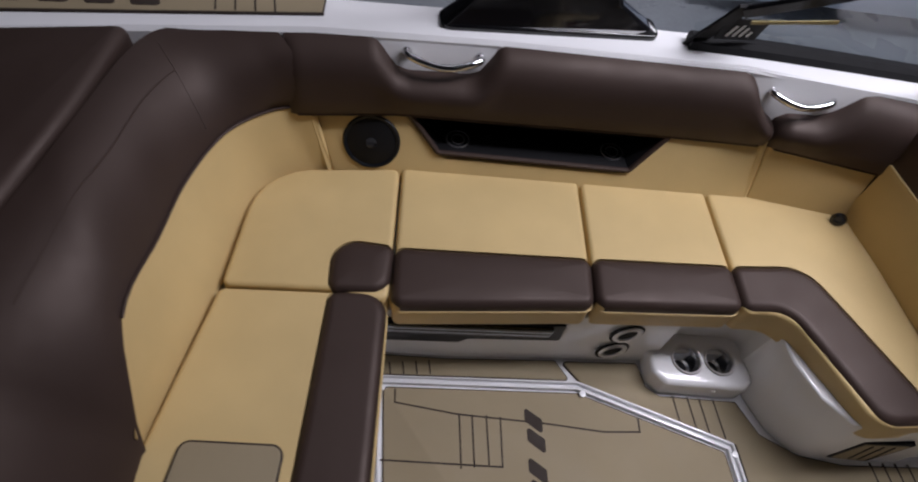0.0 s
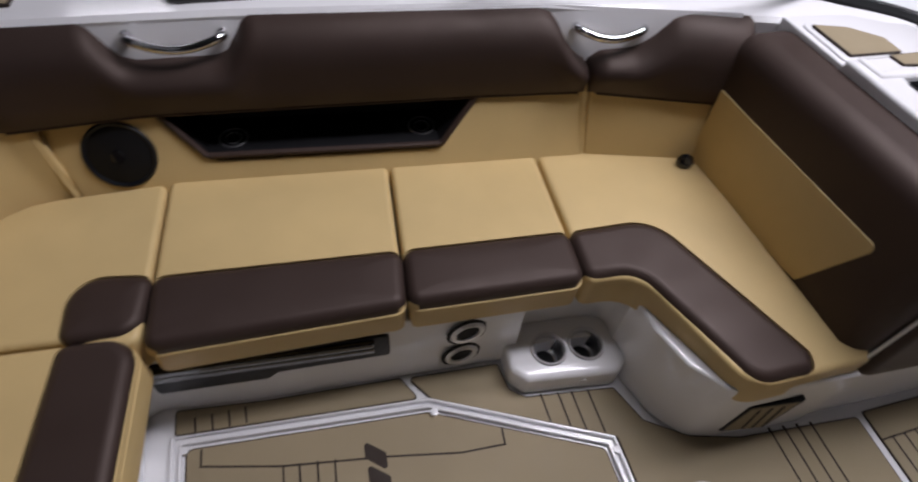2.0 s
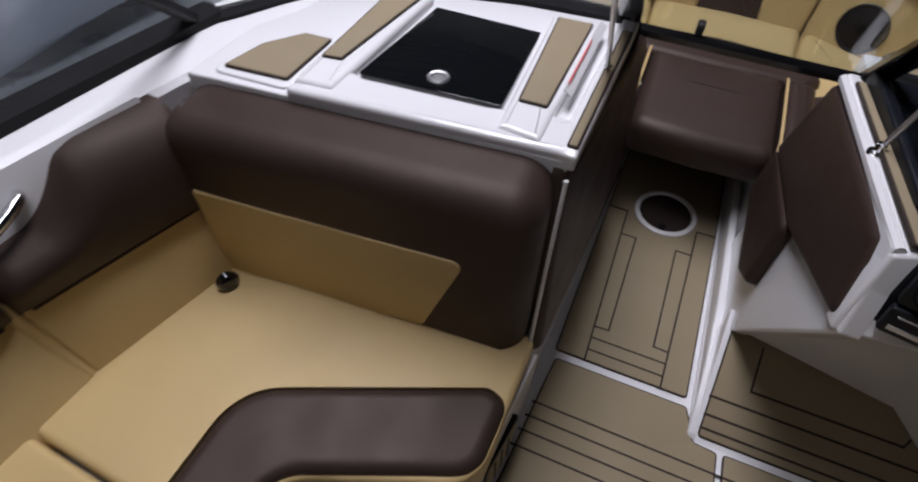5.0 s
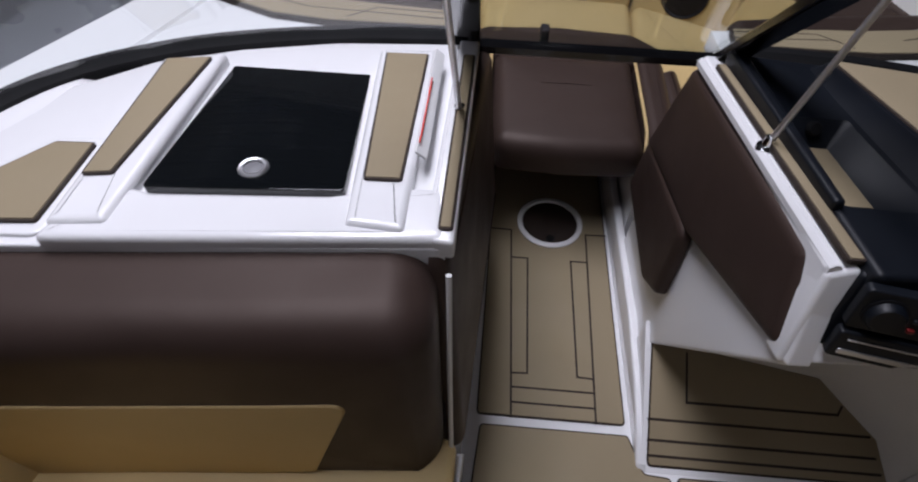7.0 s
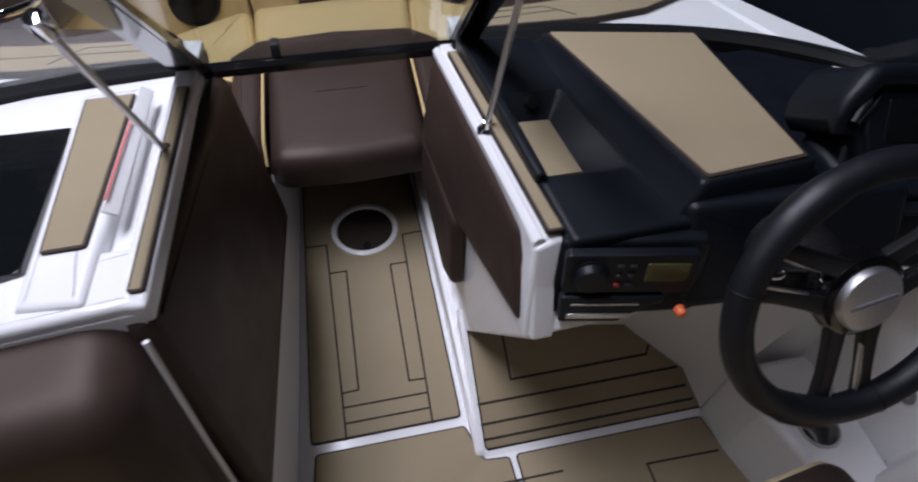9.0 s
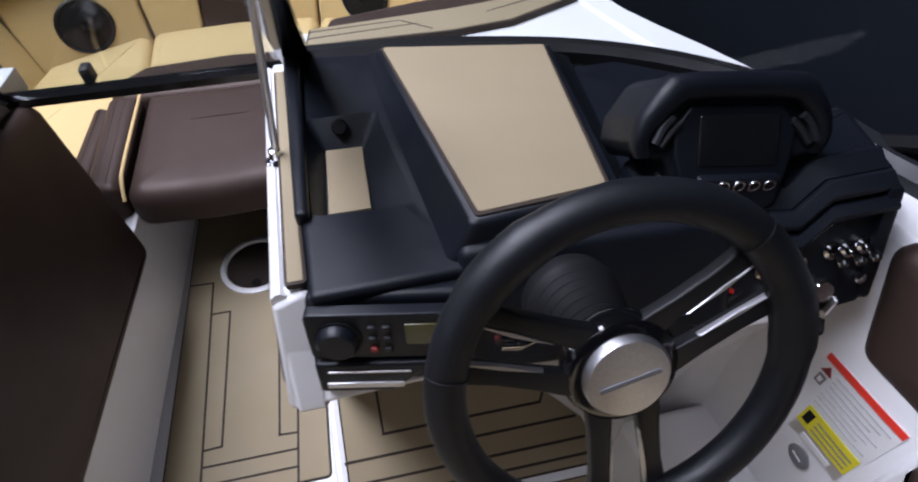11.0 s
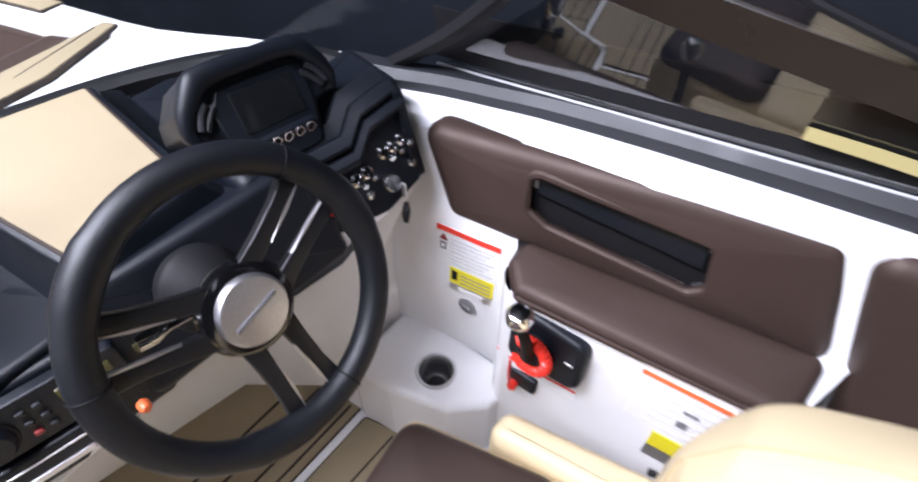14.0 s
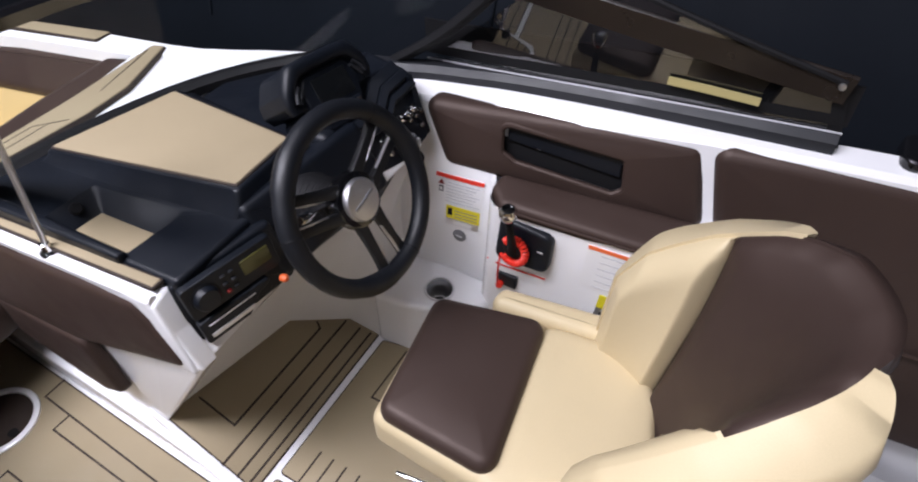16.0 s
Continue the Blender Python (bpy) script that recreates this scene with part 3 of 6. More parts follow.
seat([(-1.846, 1.175), (-1.893, 0.652), (-1.297, 0.632), (-1.249, 1.13)], [(-1.876, 0.846), (-1.889, 0.657), (-1.300, 0.637), (-1.277, 0.793)],
     "tan vinyl lounge cushion with dark brown front bolster, beside the corner")
seat([(-1.241, 1.13), (-1.289, 0.632), (-0.834, 0.602), (-0.806, 1.075)], [(-1.268, 0.793), (-1.286, 0.637), (-0.836, 0.607), (-0.823, 0.757)],
     "shorter tan vinyl lounge cushion with dark brown front bolster")
seat([(-0.798, 1.085), (-0.826, 0.602), (-0.685, 0.592), (-0.545, 0.245), (-0.195, 0.24), (-0.195, 0.30), (-0.30, 0.965), (-0.40, 1.05)],
     [(-0.817, 0.756), (-0.572, 0.748), (-0.358, 0.292), (-0.372, 0.252), (-0.526, 0.256), (-0.680, 0.604), (-0.822, 0.613)],
     "angled tan corner cushion with bent dark brown bolster, against the console", corner=[0.022, 0.025, 0.12, 0.10, 0.022, 0.022, 0.022, 0.022], strip_corner=[0.028, 0.13, 0.028, 0.028, 0.07, 0.10, 0.03], lift=lambda x, y: -0.035 * max(0, min(1, (0.80 - y) / 0.55)) ** 1.3)
seat([(-1.854, 1.166), (-1.902, 0.665), (-2.065, 0.714), (-2.366, 0.738), (-2.300, 1.166)],
     [(-1.881, 0.852), (-2.060, 0.885), (-2.066, 0.712), (-1.905, 0.702)],
     "rounded tan corner cushion with small dark brown bolster", corner=[0.022, 0.03, 0.022, 0.022, 0.19], strip_corner=[0.028, 0.12, 0.028, 0.05])
seat([(-2.368, 0.730), (-2.065, 0.706), (-1.90, 0.680), (-1.945, 0.184), (-1.99, -0.40), (-2.60, -0.40), (-2.484, 0.30)],
     [(-2.064, 0.702), (-1.906, 0.690), (-1.955, 0.184), (-2.01, -0.38), (-2.17, -0.38), (-2.13, 0.19)],
     "long tan aft lounge cushion with dark brown bolster", strip_corner=[0.028, 0.065, 0.1, 0.03, 0.03, 0.1], corner=[0.022, 0.022, 0.05, 0.1, 0.022, 0.022, 0.1])
tread = fillet([(-2.150, 0.285), (-2.395, 0.312), (-2.50, -0.20), (-2.215, -0.20)], 0.03)
step_pad = thing("step_pad", (-2.3, 0.05, 0.40), "light brown foam step pad with dark edge on the aft cushion", "pad")
part("sheet", pillow(inset(tread[::-1] if area(tread) < 0 else tread, 0.005), 0.405, 0.4185, 0.003), TEAK, step_pad)
part("edge", pillow(tread, 0.404, 0.416, 0.002), TEAK_DARK, step_pad)

# backrest panels
YB = [(-2.40, 1.15), (-2.07, 1.178), (-1.84, 1.166), (-1.245, 1.128), (-0.80, 1.066), (-0.36, 0.952)]
YT = [(-2.13, 1.238), (-1.86, 1.243), (-0.955, 1.155), (-0.674, 1.120), (-0.29, 0.988)]


def back_y(x, z):
    """The face of the port backrest."""
    t = (z - 0.40) / 0.205
    return along(YB, x) * (1 - t) + along(YT, x) * t


back = thing("backrest", (-1.4, 1.2, 0.36), "tan vinyl backrest panel with speaker cut-out and storage niche", "backrest")
m = plane((-2.085, back_y(-2.085, 0.36), 0.36), (-0.668, back_y(-0.668, 0.36), 0.36), (-1.4, back_y(-1.4, 0.60), 0.60), (0, -1, 0))
shape = [(-2.070, 0.36), (-0.668, 0.36), (-0.664, 0.615), (-0.945, 0.622), (-1.085, 0.458), (-1.120, 0.450), (-1.70, 0.458), (-1.735, 0.472), (-1.858, 0.615), (-2.128, 0.62)]
part("panel", pillow(flat([V(x, back_y(x, z), z) for x, z in shape], m), -0.03, 0.0, 0.008, m=m), TAN, back)
for x in (-2.075, -0.666):
    part("seam_welt", tube([V(x - 0.01 * (x < -1), back_y(x, 0.37) + 0.016, 0.36), V(x - 0.06 * (x < -1) - 0.0, back_y(x, 0.60) + 0.016, 0.615)], 0.016, 8), TAN, back, "sunken seam welt")
niche = thing("storage_niche", (-1.4, 1.2, 0.45), "black-lined storage niche with brown lip in the backrest", "niche", kind="structure")
ms = [(-0.955, 0.625), (-1.09, 0.462), (-1.73, 0.474), (-1.852, 0.625)]
bm = bmesh.new()
f0 = [m @ V(*p, -0.004) for p in flat([V(x, back_y(x, z), z) for x, z in ms], m)]
f1 = [p + V(0, 0.15, 0.0) for p in f0]
rings(bm, [f0, f1], cap_first=False)
part("liner", bm, PITCH, niche, sharp=20)
part("lip", tube([m @ V(*p, 0.002) for p in fillet(flat([V(x, back_y(x, z), z) for x, z in ms], m), 0.02)][0:], 0.009, 8, closed=True), BROWN, niche, "brown vinyl lip")
for x in (-1.66, -1.13):
    cup_holder((x, back_y(x, 0.46) + 0.065, 0.471 if x < -1.4 else 0.465), 0.040, label="small chrome-ringed cup holder inside the black niche", group="niche cup holders")
spk = m @ V(*flat([V(-1.945, back_y(-1.945, 0.495), 0.495)], m)[0], 0.0)


def speaker(at, axis, r, label):
    mm = aim(at, axis)
    s = thing("speaker", at, label, "speaker", "speakers")
    part("bezel", lathe([(r, 0.0), (r, 0.004), (r * 0.95, 0.008), (r * 0.88, 0.006), (r * 0.86, 0.002)], mm, 36), BLACK, s)
    part("grille", lathe([(r * 0.88, 0.003), (r * 0.6, 0.010), (r * 0.3, 0.013), (0.0, 0.014)], mm, 36), PITCH, s)
    part("badge", lathe([(r * 0.2, 0.0125), (r * 0.2, 0.0155), (0.0, 0.0165)], mm, 20), GLOSSBLACK, s)
    return s


speaker(spk, m.to_3x3() @ V(0, 0, 1), 0.092, "round black speaker grille in the tan backrest")
back2 = thing("backrest", (-0.48, 1.08, 0.36), "short tan vinyl backrest panel by the console", "backrest")
part("panel", pad([(-0.662, back_y(-0.662, 0.36) - 0.004, 0.36), (-0.325, back_y(-0.325, 0.36), 0.36), (-0.285, back_y(-0.285, 0.62), 0.62), (-0.655, back_y(-0.655, 0.62), 0.62)], (0, -1, 0), 0.03, 0.008, 0.006), TAN, back2)
part("drain_plug", lathe([(0.024, 0), (0.026, 0.006), (0.018, 0.018), (0.0, 0.020)], aim((-0.37, 0.93, 0.425), (-0.5, -0.8, 0.35)), 16), GLOSSBLACK, back2, "small black plug")

# brown coaming bolsters, cut down round the grab handles
CUT = [(-2.2, 0.805), (-1.925, 0.805), (-1.865, 0.725), (-1.83, 0.712), (-1.645, 0.712), (-1.615, 0.722), (-1.555, 0.805), (-0.80, 0.802), (-0.765, 0.785), (-0.735, 0.725), (-0.70, 0.685), (-0.665, 0.665), (-0.63, 0.695), (-0.545, 0.705), (-0.51, 0.725), (-0.44, 0.79), (-0.40, 0.80), (-0.2, 0.795)]


def bolster(x0, x1, label, n):
    bm = bmesh.new()
    loops = []
    for i in range(n + 1):
        x = x0 + (x1 - x0) * i / n
        e = min(1.0, min(i, n - i) / 2.0)
        e = 0.55 + 0.45 * math.sin(e * math.pi / 2)
        h = along(CUT, x)
        b, t = back_y(x, 0.595), along(INNER, x)
        k = (h - 0.60) / 0.2
        y = lambda z: b + (t - b) * (z - 0.595) / 0.205
        sec = [(0.04, 0.600), (-0.010 * e, 0.592), (-0.022 * e, 0.604), (-0.034 * e, 0.60 + 0.050 * k), (-0.048 * e, 0.60 + 0.090 * k), (-0.056 * e, 0.60 + 0.125 * k), (-0.053 * e, 0.60 + 0.152 * k), (-0.038 * e, 0.60 + 0.178 * k), (-0.012, 0.60 + 0.196 * k), (0.018, h), (0.04, h - 0.006)]
        loops.append([V(x, y(z) + d, z) for d, z in sec])
    rings(bm, loops)
    ob = thing("coaming_bolster", ((x0 + x1) / 2, back_y((x0 + x1) / 2, 0.6), 0.6), label, "bolster")
    part("pad", bm, BROWN, ob, sharp=60)
    line = [x0 + 0.02 + (x1 - x0 - 0.04) * i / 30 for i in range(31)]
    part("piping", tube([V(x, back_y(x, 0.595) - 0.012, 0.593) for x in line], 0.0045, 6), BROWN, ob, "lower vinyl piping")
    return ob


bolster(-2.185, -0.672, "long dark brown vinyl coaming bolster dipped round a grab handle", 90)
bolster(-0.662, -0.235, "short dark brown vinyl coaming bolster beside the console", 30)


def grab_handle(a, b, out, label, sag=0.03):
    a, b, out = Vector(a), Vector(b), Vector(out)
    h = thing("grab_handle", a.lerp(b, 0.5), label, "handle", "grab handles")
    path = [a - out * 0.03, a + out * 0.012]
    for k in range(1, 10):
        t = k / 10
        path.append(a.lerp(b, t) + out * (0.02 + 0.026 * math.sin(math.pi * t)) + V(0, 0, -0.02 * math.sin(math.pi * t)))
    path += [b + out * 0.012, b - out * 0.03]
    part("bar", tube(smooth_path(path, 3), 0.0112, 12), CHROME, h)
    for p in (a, b):
        part("foot", lathe([(0.016, 0), (0.016, 0.004), (0.010, 0.012)], aim(p - out * 0.004, out), 16), CHROME, h)
    return h


def inner_coaming(x0, x1):
    """The white wall behind the coaming bolsters, bare where they dip."""
    xs = [x0 + (x1 - x0) * i / 60 for i in range(61)]
    bm = rings(bmesh.new(), [[V(x, along(INNER, x) + 0.004, 0.806), V(x, along(INNER, x) - 0.016, 0.75), V(x, along(INNER, x) - 0.030, 0.66), V(x, along(INNER, x) + 0.03, 0.66), V(x, along(INNER, x) + 0.03, 0.806)] for x in xs])
    return part("inner_coaming", bm, GEL, hull)


inner_coaming(-2.19, -0.26)
grab_handle((-1.835, 1.300, 0.772), (-1.615, 1.290, 0.765), (0.03, -1, 0.2), "curved chrome grab handle on the white gunwale")
grab_handle((-0.705, 1.190, 0.755), (-0.520, 1.148, 0.757), (-0.2, -1, 0.2), "curved chrome grab handle near the console")

# aft corner: tan band below, brown roll above, sun pad behind
LOW = smooth_path([(-2.062, 1.174, 0.36), (-2.15, 1.174, 0.36), (-2.268, 1.128, 0.36), (-2.330, 1.0, 0.36), (-2.378, 0.75, 0.36), (-2.436, 0.50, 0.36), (-2.486, 0.31, 0.36)], 6)
TOP = smooth_path([(-2.125, 1.236, 0.604), (-2.23, 1.225, 0.608), (-2.355, 1.13, 0.61), (-2.43, 0.95, 0.617), (-2.46, 0.75, 0.632), (-2.478, 0.508, 0.668), (-2.470, 0.301, 0.474)], 6)
plate = thing("step_plate", (-0.35, 0.25, 0.05), "tan foam-faced access plate with grooves and a black rim as recess shade, in the white base", "plate")
pz = plane((-0.468, 0.256, 0.03), (-0.33, 0.233, 0.035), (-0.46, 0.255, 0.21), (0, -1, 0))
shape_p = flat([(-0.474, 0.257, 0.028), (-0.340, 0.234, 0.030), (-0.318, 0.231, 0.235), (-0.462, 0.255, 0.205)], pz)
# black rim: the shade along the recess edges, put into the colour
part("frame", pillow(fillet(shape_p, 0.008), -0.01, 0.010, 0.004, m=pz), PITCH, plate)
part("face", pillow(fillet(inset(shape_p if area(shape_p) > 0 else shape_p[::-1], 0.012), 0.004), 0.004, 0.0125, 0.002, m=pz), TEAK, plate)
for k in range(3):
    a, b = V(-0.415 + 0.03 * k, 0.247 - 0.005 * k, 0.05), V(-0.430 + 0.03 * k, 0.2495 - 0.005 * k, 0.190 + 0.006 * k)
    part("groove", tube([a + V(0, -0.0125, 0), b + V(0, -0.0125, 0)], 0.003, 6), TEAK_DARK, plate)
aft_band = thing("backrest", (-2.35, 0.9, 0.36), "curved tan vinyl lower backrest wrapping the aft corner", "backrest")
bm = bmesh.new()
loops = [[a, a.lerp(b, 0.5) + V(-0.004, -0.002, 0), b, b + V(-0.03, 0.02, 0), a + V(-0.05, 0.03, 0)] for a, b in zip(LOW, TOP)]
rings(bm, loops)
part("panel", bm, TAN, aft_band)
part("piping", tube([p + V(0.002, -0.002, 0.003) for p in TOP[:-6]], 0.0045, 6), BROWN, aft_band, "dark piping along the top")
RIM = smooth_path([(-2.205, 1.338, 0.806), (-2.33, 1.335, 0.808), (-2.50, 1.325, 0.81), (-2.572, 1.22, 0.815), (-2.625, 1.0, 0.818), (-2.67, 0.80, 0.82), (-2.715, 0.62, 0.82)], 6)
aft_roll = thing("aft_backrest", (-2.55, 0.5, 0.4), "wide dark brown vinyl backrest curving round the aft corner", "backrest")
more = [(V(-2.462, 0.44, 0.655), V(-2.75, 0.50, 0.82)), (V(-2.466, 0.33, 0.50), V(-2.77, 0.36, 0.82)), (V(-2.468, 0.28, 0.385), V(-2.785, 0.26, 0.82)), (V(-2.50, -0.1, 0.385), V(-2.82, -0.1, 0.82)), (V(-2.56, -0.9, 0.385), V(-2.85, -0.9, 0.82))]
pairs = [(a, b) for a, b in zip(TOP[:31], RIM[:31])] + more
bm = bmesh.new()
loops = []
for a, b in pairs:
    row = []
    n = ((b - a).normalized().cross(V(0, 0, 1))).cross(b - a).normalized()
    if n.z < 0:
        n = -n
    for k in range(9):
        t = k / 8
        row.append(a.lerp(b, t) + n * (0.055 * math.sin(math.pi * t) ** 0.8) * (1 if k else 0))
    row += [b + V(0, 0, -0.05), a + V(-0.06, 0.04, -0.03)]
    loops.append(row)
rings(bm, loops)
part("pad", bm, BROWN, aft_roll, sharp=60)
for row in (loops[14],):
    part("seam", tube([p + V(0, 0, -0.0015) for p in row[1:8]], 0.003, 6), BROWN, aft_roll, "stitched seam")
part("crease", tube([row[5] + V(0, 0, -0.002) for row in loops[14:32]], 0.003, 6), BROWN, aft_roll, "shallow seam across the pad")
sun_pad = thing("sun_pad", (-3.0, 0.4, 0.7), "broad flat dark brown vinyl sun pad at the stern", "sun pad")
part("pad", pillow(fillet([(-2.58, 1.315), (-2.635, 1.0), (-2.72, 0.64), (-2.80, 0.30), (-2.86, -0.95), (-3.36, -0.95), (-3.36, 1.25)], 0.03), 0.70, 0.835, 0.03, 0.006), BROWN, sun_pad)
part("apron", pillow([(-2.5, -1.2), (-2.5, 1.2), (-3.3, 1.2), (-3.3, -1.2)], 0.0, 0.37, 0.01), GEL, sun_pad, "white moulded base")
teak_strip = thing("deck_pad", (-2.6, 1.40, 0.81), "tan foam gunwale pad with dark lettering bars", "deck pad")
strip = [(-3.35, 1.345), (-2.075, 1.395), (-2.07, 1.475), (-3.35, 1.435)]
part("sheet", pillow(inset(strip, 0.004), 0.815, 0.827, 0.002), TEAK, teak_strip)
part("edge", pillow(strip, 0.813, 0.825, 0.001), TEAK_DARK, teak_strip)
for k in range(4):
    x = -2.21 - 0.055 * k
    groove([(x, 1.395), (x - 0.01, 1.47)], z=0.827, parent=teak_strip)
for k in range(5):
    x = -2.52 - 0.12 * k
    part("letter_bar", pillow(fillet([(x, 1.40), (x - 0.08, 1.40), (x - 0.10, 1.455), (x - 0.02, 1.455)], 0.012), 0.826, 0.8285, 0.0005), TEAK_DARK, teak_strip)

# ---- observer console (port) ----
def top_z(x):
    return 0.812 - 0.09 * (x + 0.1)


console = thing("observer_console", (0.15, 0.6, 0), "white moulded observer console with brown padded aft face", "console")
out_line = [(0.53, 0.275), (0.50, 0.56), (0.445, 0.75), (0.375, 0.90), (0.255, 1.02), (0.12, 1.07), (-0.155, 1.06)]
body = [(-0.082, 0.275), *out_line]
part("body", pillow([(-0.10, 0.290), (0.60, 0.262), (0.60, 0.98), (0.2, 1.04), (-0.10, 0.97)], 0.0, 0.68, 0.004), GEL, console)
part("top", pillow(body, -0.12, -0.012, 0.006, lift=lambda x, y: top_z(x), segs=3), GEL, console)
# raised aft ledge and ridges round the glass hatch
part("aft_ledge", pillow(fillet([(-0.080, 0.275), (0.028, 0.285), (0.028, 0.40), (0.004, 0.432), (-0.004, 0.46), (-0.026, 0.72), (-0.018, 0.745), (-0.018, 0.79), (-0.11, 0.835), (-0.135, 0.84)], 0.01), -0.03, 0.006, 0.012, lift=lambda x, y: top_z(x)), GEL, console)
part("ridge", pillow(fillet([(-0.075, 0.334), (-0.068, 0.420), (0.44, 0.456), (0.45, 0.342)], 0.008), -0.02, 0.014, 0.012, lift=lambda x, y: top_z(x)), GEL, console)
part("ridge", pillow(fillet([(-0.10, 0.750), (-0.11, 0.834), (0.35, 0.868), (0.39, 0.752)], 0.01), -0.02, 0.014, 0.014, lift=lambda x, y: top_z(x)), GEL, console)
part("outer_shelf", pillow(fillet([(-0.12, 0.84), (0.11, 0.852), (0.10, 0.945), (0.0, 1.005), (-0.13, 1.02)], 0.02), -0.03, -0.006, 0.004, lift=lambda x, y: top_z(x)), GEL, console)
part("inner_rail", pillow(fillet([(-0.085, 0.262), (-0.08, 0.306), (0.50, 0.298), (0.50, 0.256)], 0.006), -0.03, 0.004, 0.008, lift=lambda x, y: top_z(x) + 0.02 * max(0, x)), GEL, console)


def top_pad(poly, z, parent, lift):
    poly = [Vector(p) for p in poly]
    poly = poly if area(poly) > 0 else poly[::-1]
    rim = fillet(poly, 0.006)
    ob = part("foam_pad", pillow(inset(rim, 0.0035), z - 0.004, z + 0.007, 0.002, lift=lift, segs=2), TEAK, parent, "tan foam pad with dark edge")
    part("pad_edge", pillow(rim, z - 0.004, z + 0.005, 0.001, lift=lift, segs=2), TEAK_DARK, ob)


tz = lambda x, y: top_z(x)
top_pad([(0.026, 0.351), (0.024, 0.410), (0.415, 0.440), (0.42, 0.354)], 0.014, console, tz)
top_pad([(-0.012, 0.829), (-0.004, 0.784), (0.355, 0.768), (0.338, 0.852)], 0.014, console, tz)
top_pad([(-0.098, 0.856), (0.088, 0.866), (0.084, 0.932), (0.0, 0.985), (-0.112, 1.0)], -0.005, console, tz)
top_pad([(-0.062, 0.266), (-0.062, 0.288), (0.43, 0.286), (0.43, 0.262)], 0.004, console, lambda x, y: top_z(x) + 0.02 * max(0, x))
hatch_lid = part("glass_hatch", pillow(fillet([(-0.014, 0.742), (0.010, 0.438), (0.405, 0.468), (0.385, 0.742)], 0.008), -0.016, 0.003, 0.002, lift=lambda x, y: top_z(x) - 0.04 * max(0, x)), SMOKED, console, "glossy black glass storage lid")
lm = aim((0.048, 0.590, top_z(0.048) + 0.001), (0.09, 0, 1))
part("latch", lathe([(0.024, 0.0), (0.0245, 0.003), (0.0215, 0.006), (0.017, 0.005), (0.0155, 0.003)], lm, 28), STEEL, hatch_lid, "round chrome push latch")
part("latch_button", lathe([(0.0155, 0.002), (0.0125, 0.004), (0.0, 0.0045)], lm, 20), PRINT, hatch_lid)
label = part("label_plate", pad([(0.08, 0.318, 0.816), (0.42, 0.322, 0.784), (0.42, 0.340, 0.799), (0.08, 0.336, 0.831)], (0, -1, 1), 0.004, 0.001, 0.004), PAPER, console, "silver warning label with red edge")
part("red_edge", ribbon([V(0.10, 0.3325, 0.8305), V(0.30, 0.3345, 0.8115)], 0.0022, 0.0022), RED, label)

aft_pad = thing("lounge_backrest", (-0.25, 0.62, 0.33), "thick dark brown padded console backrest with tan lower panel", "backrest")
m = plane((-0.262, 0.262, 0.335), (-0.335, 1.01, 0.335), (-0.225, 0.262, 0.80), (-1, 0, 0))
corners = [(-0.262, 0.259, 0.335), (-0.335, 1.01, 0.335), (-0.30, 1.06, 0.800), (-0.225, 0.274, 0.800)]
flat2 = flat(corners, m)
part("pad", pillow(fillet(flat2, [0.03, 0.03, 0.07, 0.07]), -0.15, 0.0, 0.066, 0.004, m=m, segs=7), BROWN, aft_pad, sharp=60)
tanp = flat([(-0.30, 0.988, 0.640), (-0.26, 0.398, 0.635), (-0.27, 0.482, 0.400), (-0.33, 0.96, 0.380)], m)
part("lower_panel", pillow(fillet(tanp, [0.005, 0.02, 0.01, 0.005]), -0.02, 0.007, 0.004, m=m), TAN, aft_pad, "tan vinyl lower panel")
part("white_edge", tube([V(-0.122, 0.266, 0.790), V(-0.172, 0.258, 0.56), V(-0.228, 0.246, 0.275)], 0.0045, 10), GEL_GREY, aft_pad, "white moulded corner edge")

side_pad = thing("console_side_pad", (0.2, 0.25, 0.27), "dark brown padded side panel along the walkway", "side panel")
part("pad", pad([(-0.190, 0.228, 0.268), (0.58, 0.184, 0.245), (0.60, 0.232, 0.700), (-0.090, 0.268, 0.795)], (0, -1, 0), 0.03, 0.026, 0.035, 0.003), BROWN, side_pad)
for k in (0.06, 0.94):
    a, b = V(-0.190, 0.228, 0.268).lerp(V(-0.090, 0.268, 0.795), k), V(0.58, 0.184, 0.245).lerp(V(0.60, 0.232, 0.700), k)
    part("seam", tube([a.lerp(b, 0.05) + V(0, 0.0015, 0), a.lerp(b, 0.95) + V(0, 0.0015, 0)], 0.003, 6), BROWN, side_pad, "stitched seam")
sill = thing("console_skirt", (0.3, 0.22, 0), "white moulded skirt below the padded side panel", "skirt", kind="structure")
part("skirt", pad([(-0.22, 0.236, 0.0), (0.98, 0.192, 0.0), (0.98, 0.208, 0.29), (-0.185, 0.248, 0.29)], (0, -1, 0), 0.03, 0.006, 0.004), GEL, sill)

# ---- helm console (starboard) ----
helm = thing("helm_console", (0.1, -0.6, 0), "white moulded helm console with black dash and padded side", "console")


def dash_z(x):
    return 0.815 - 0.15 * (x + 0.05)


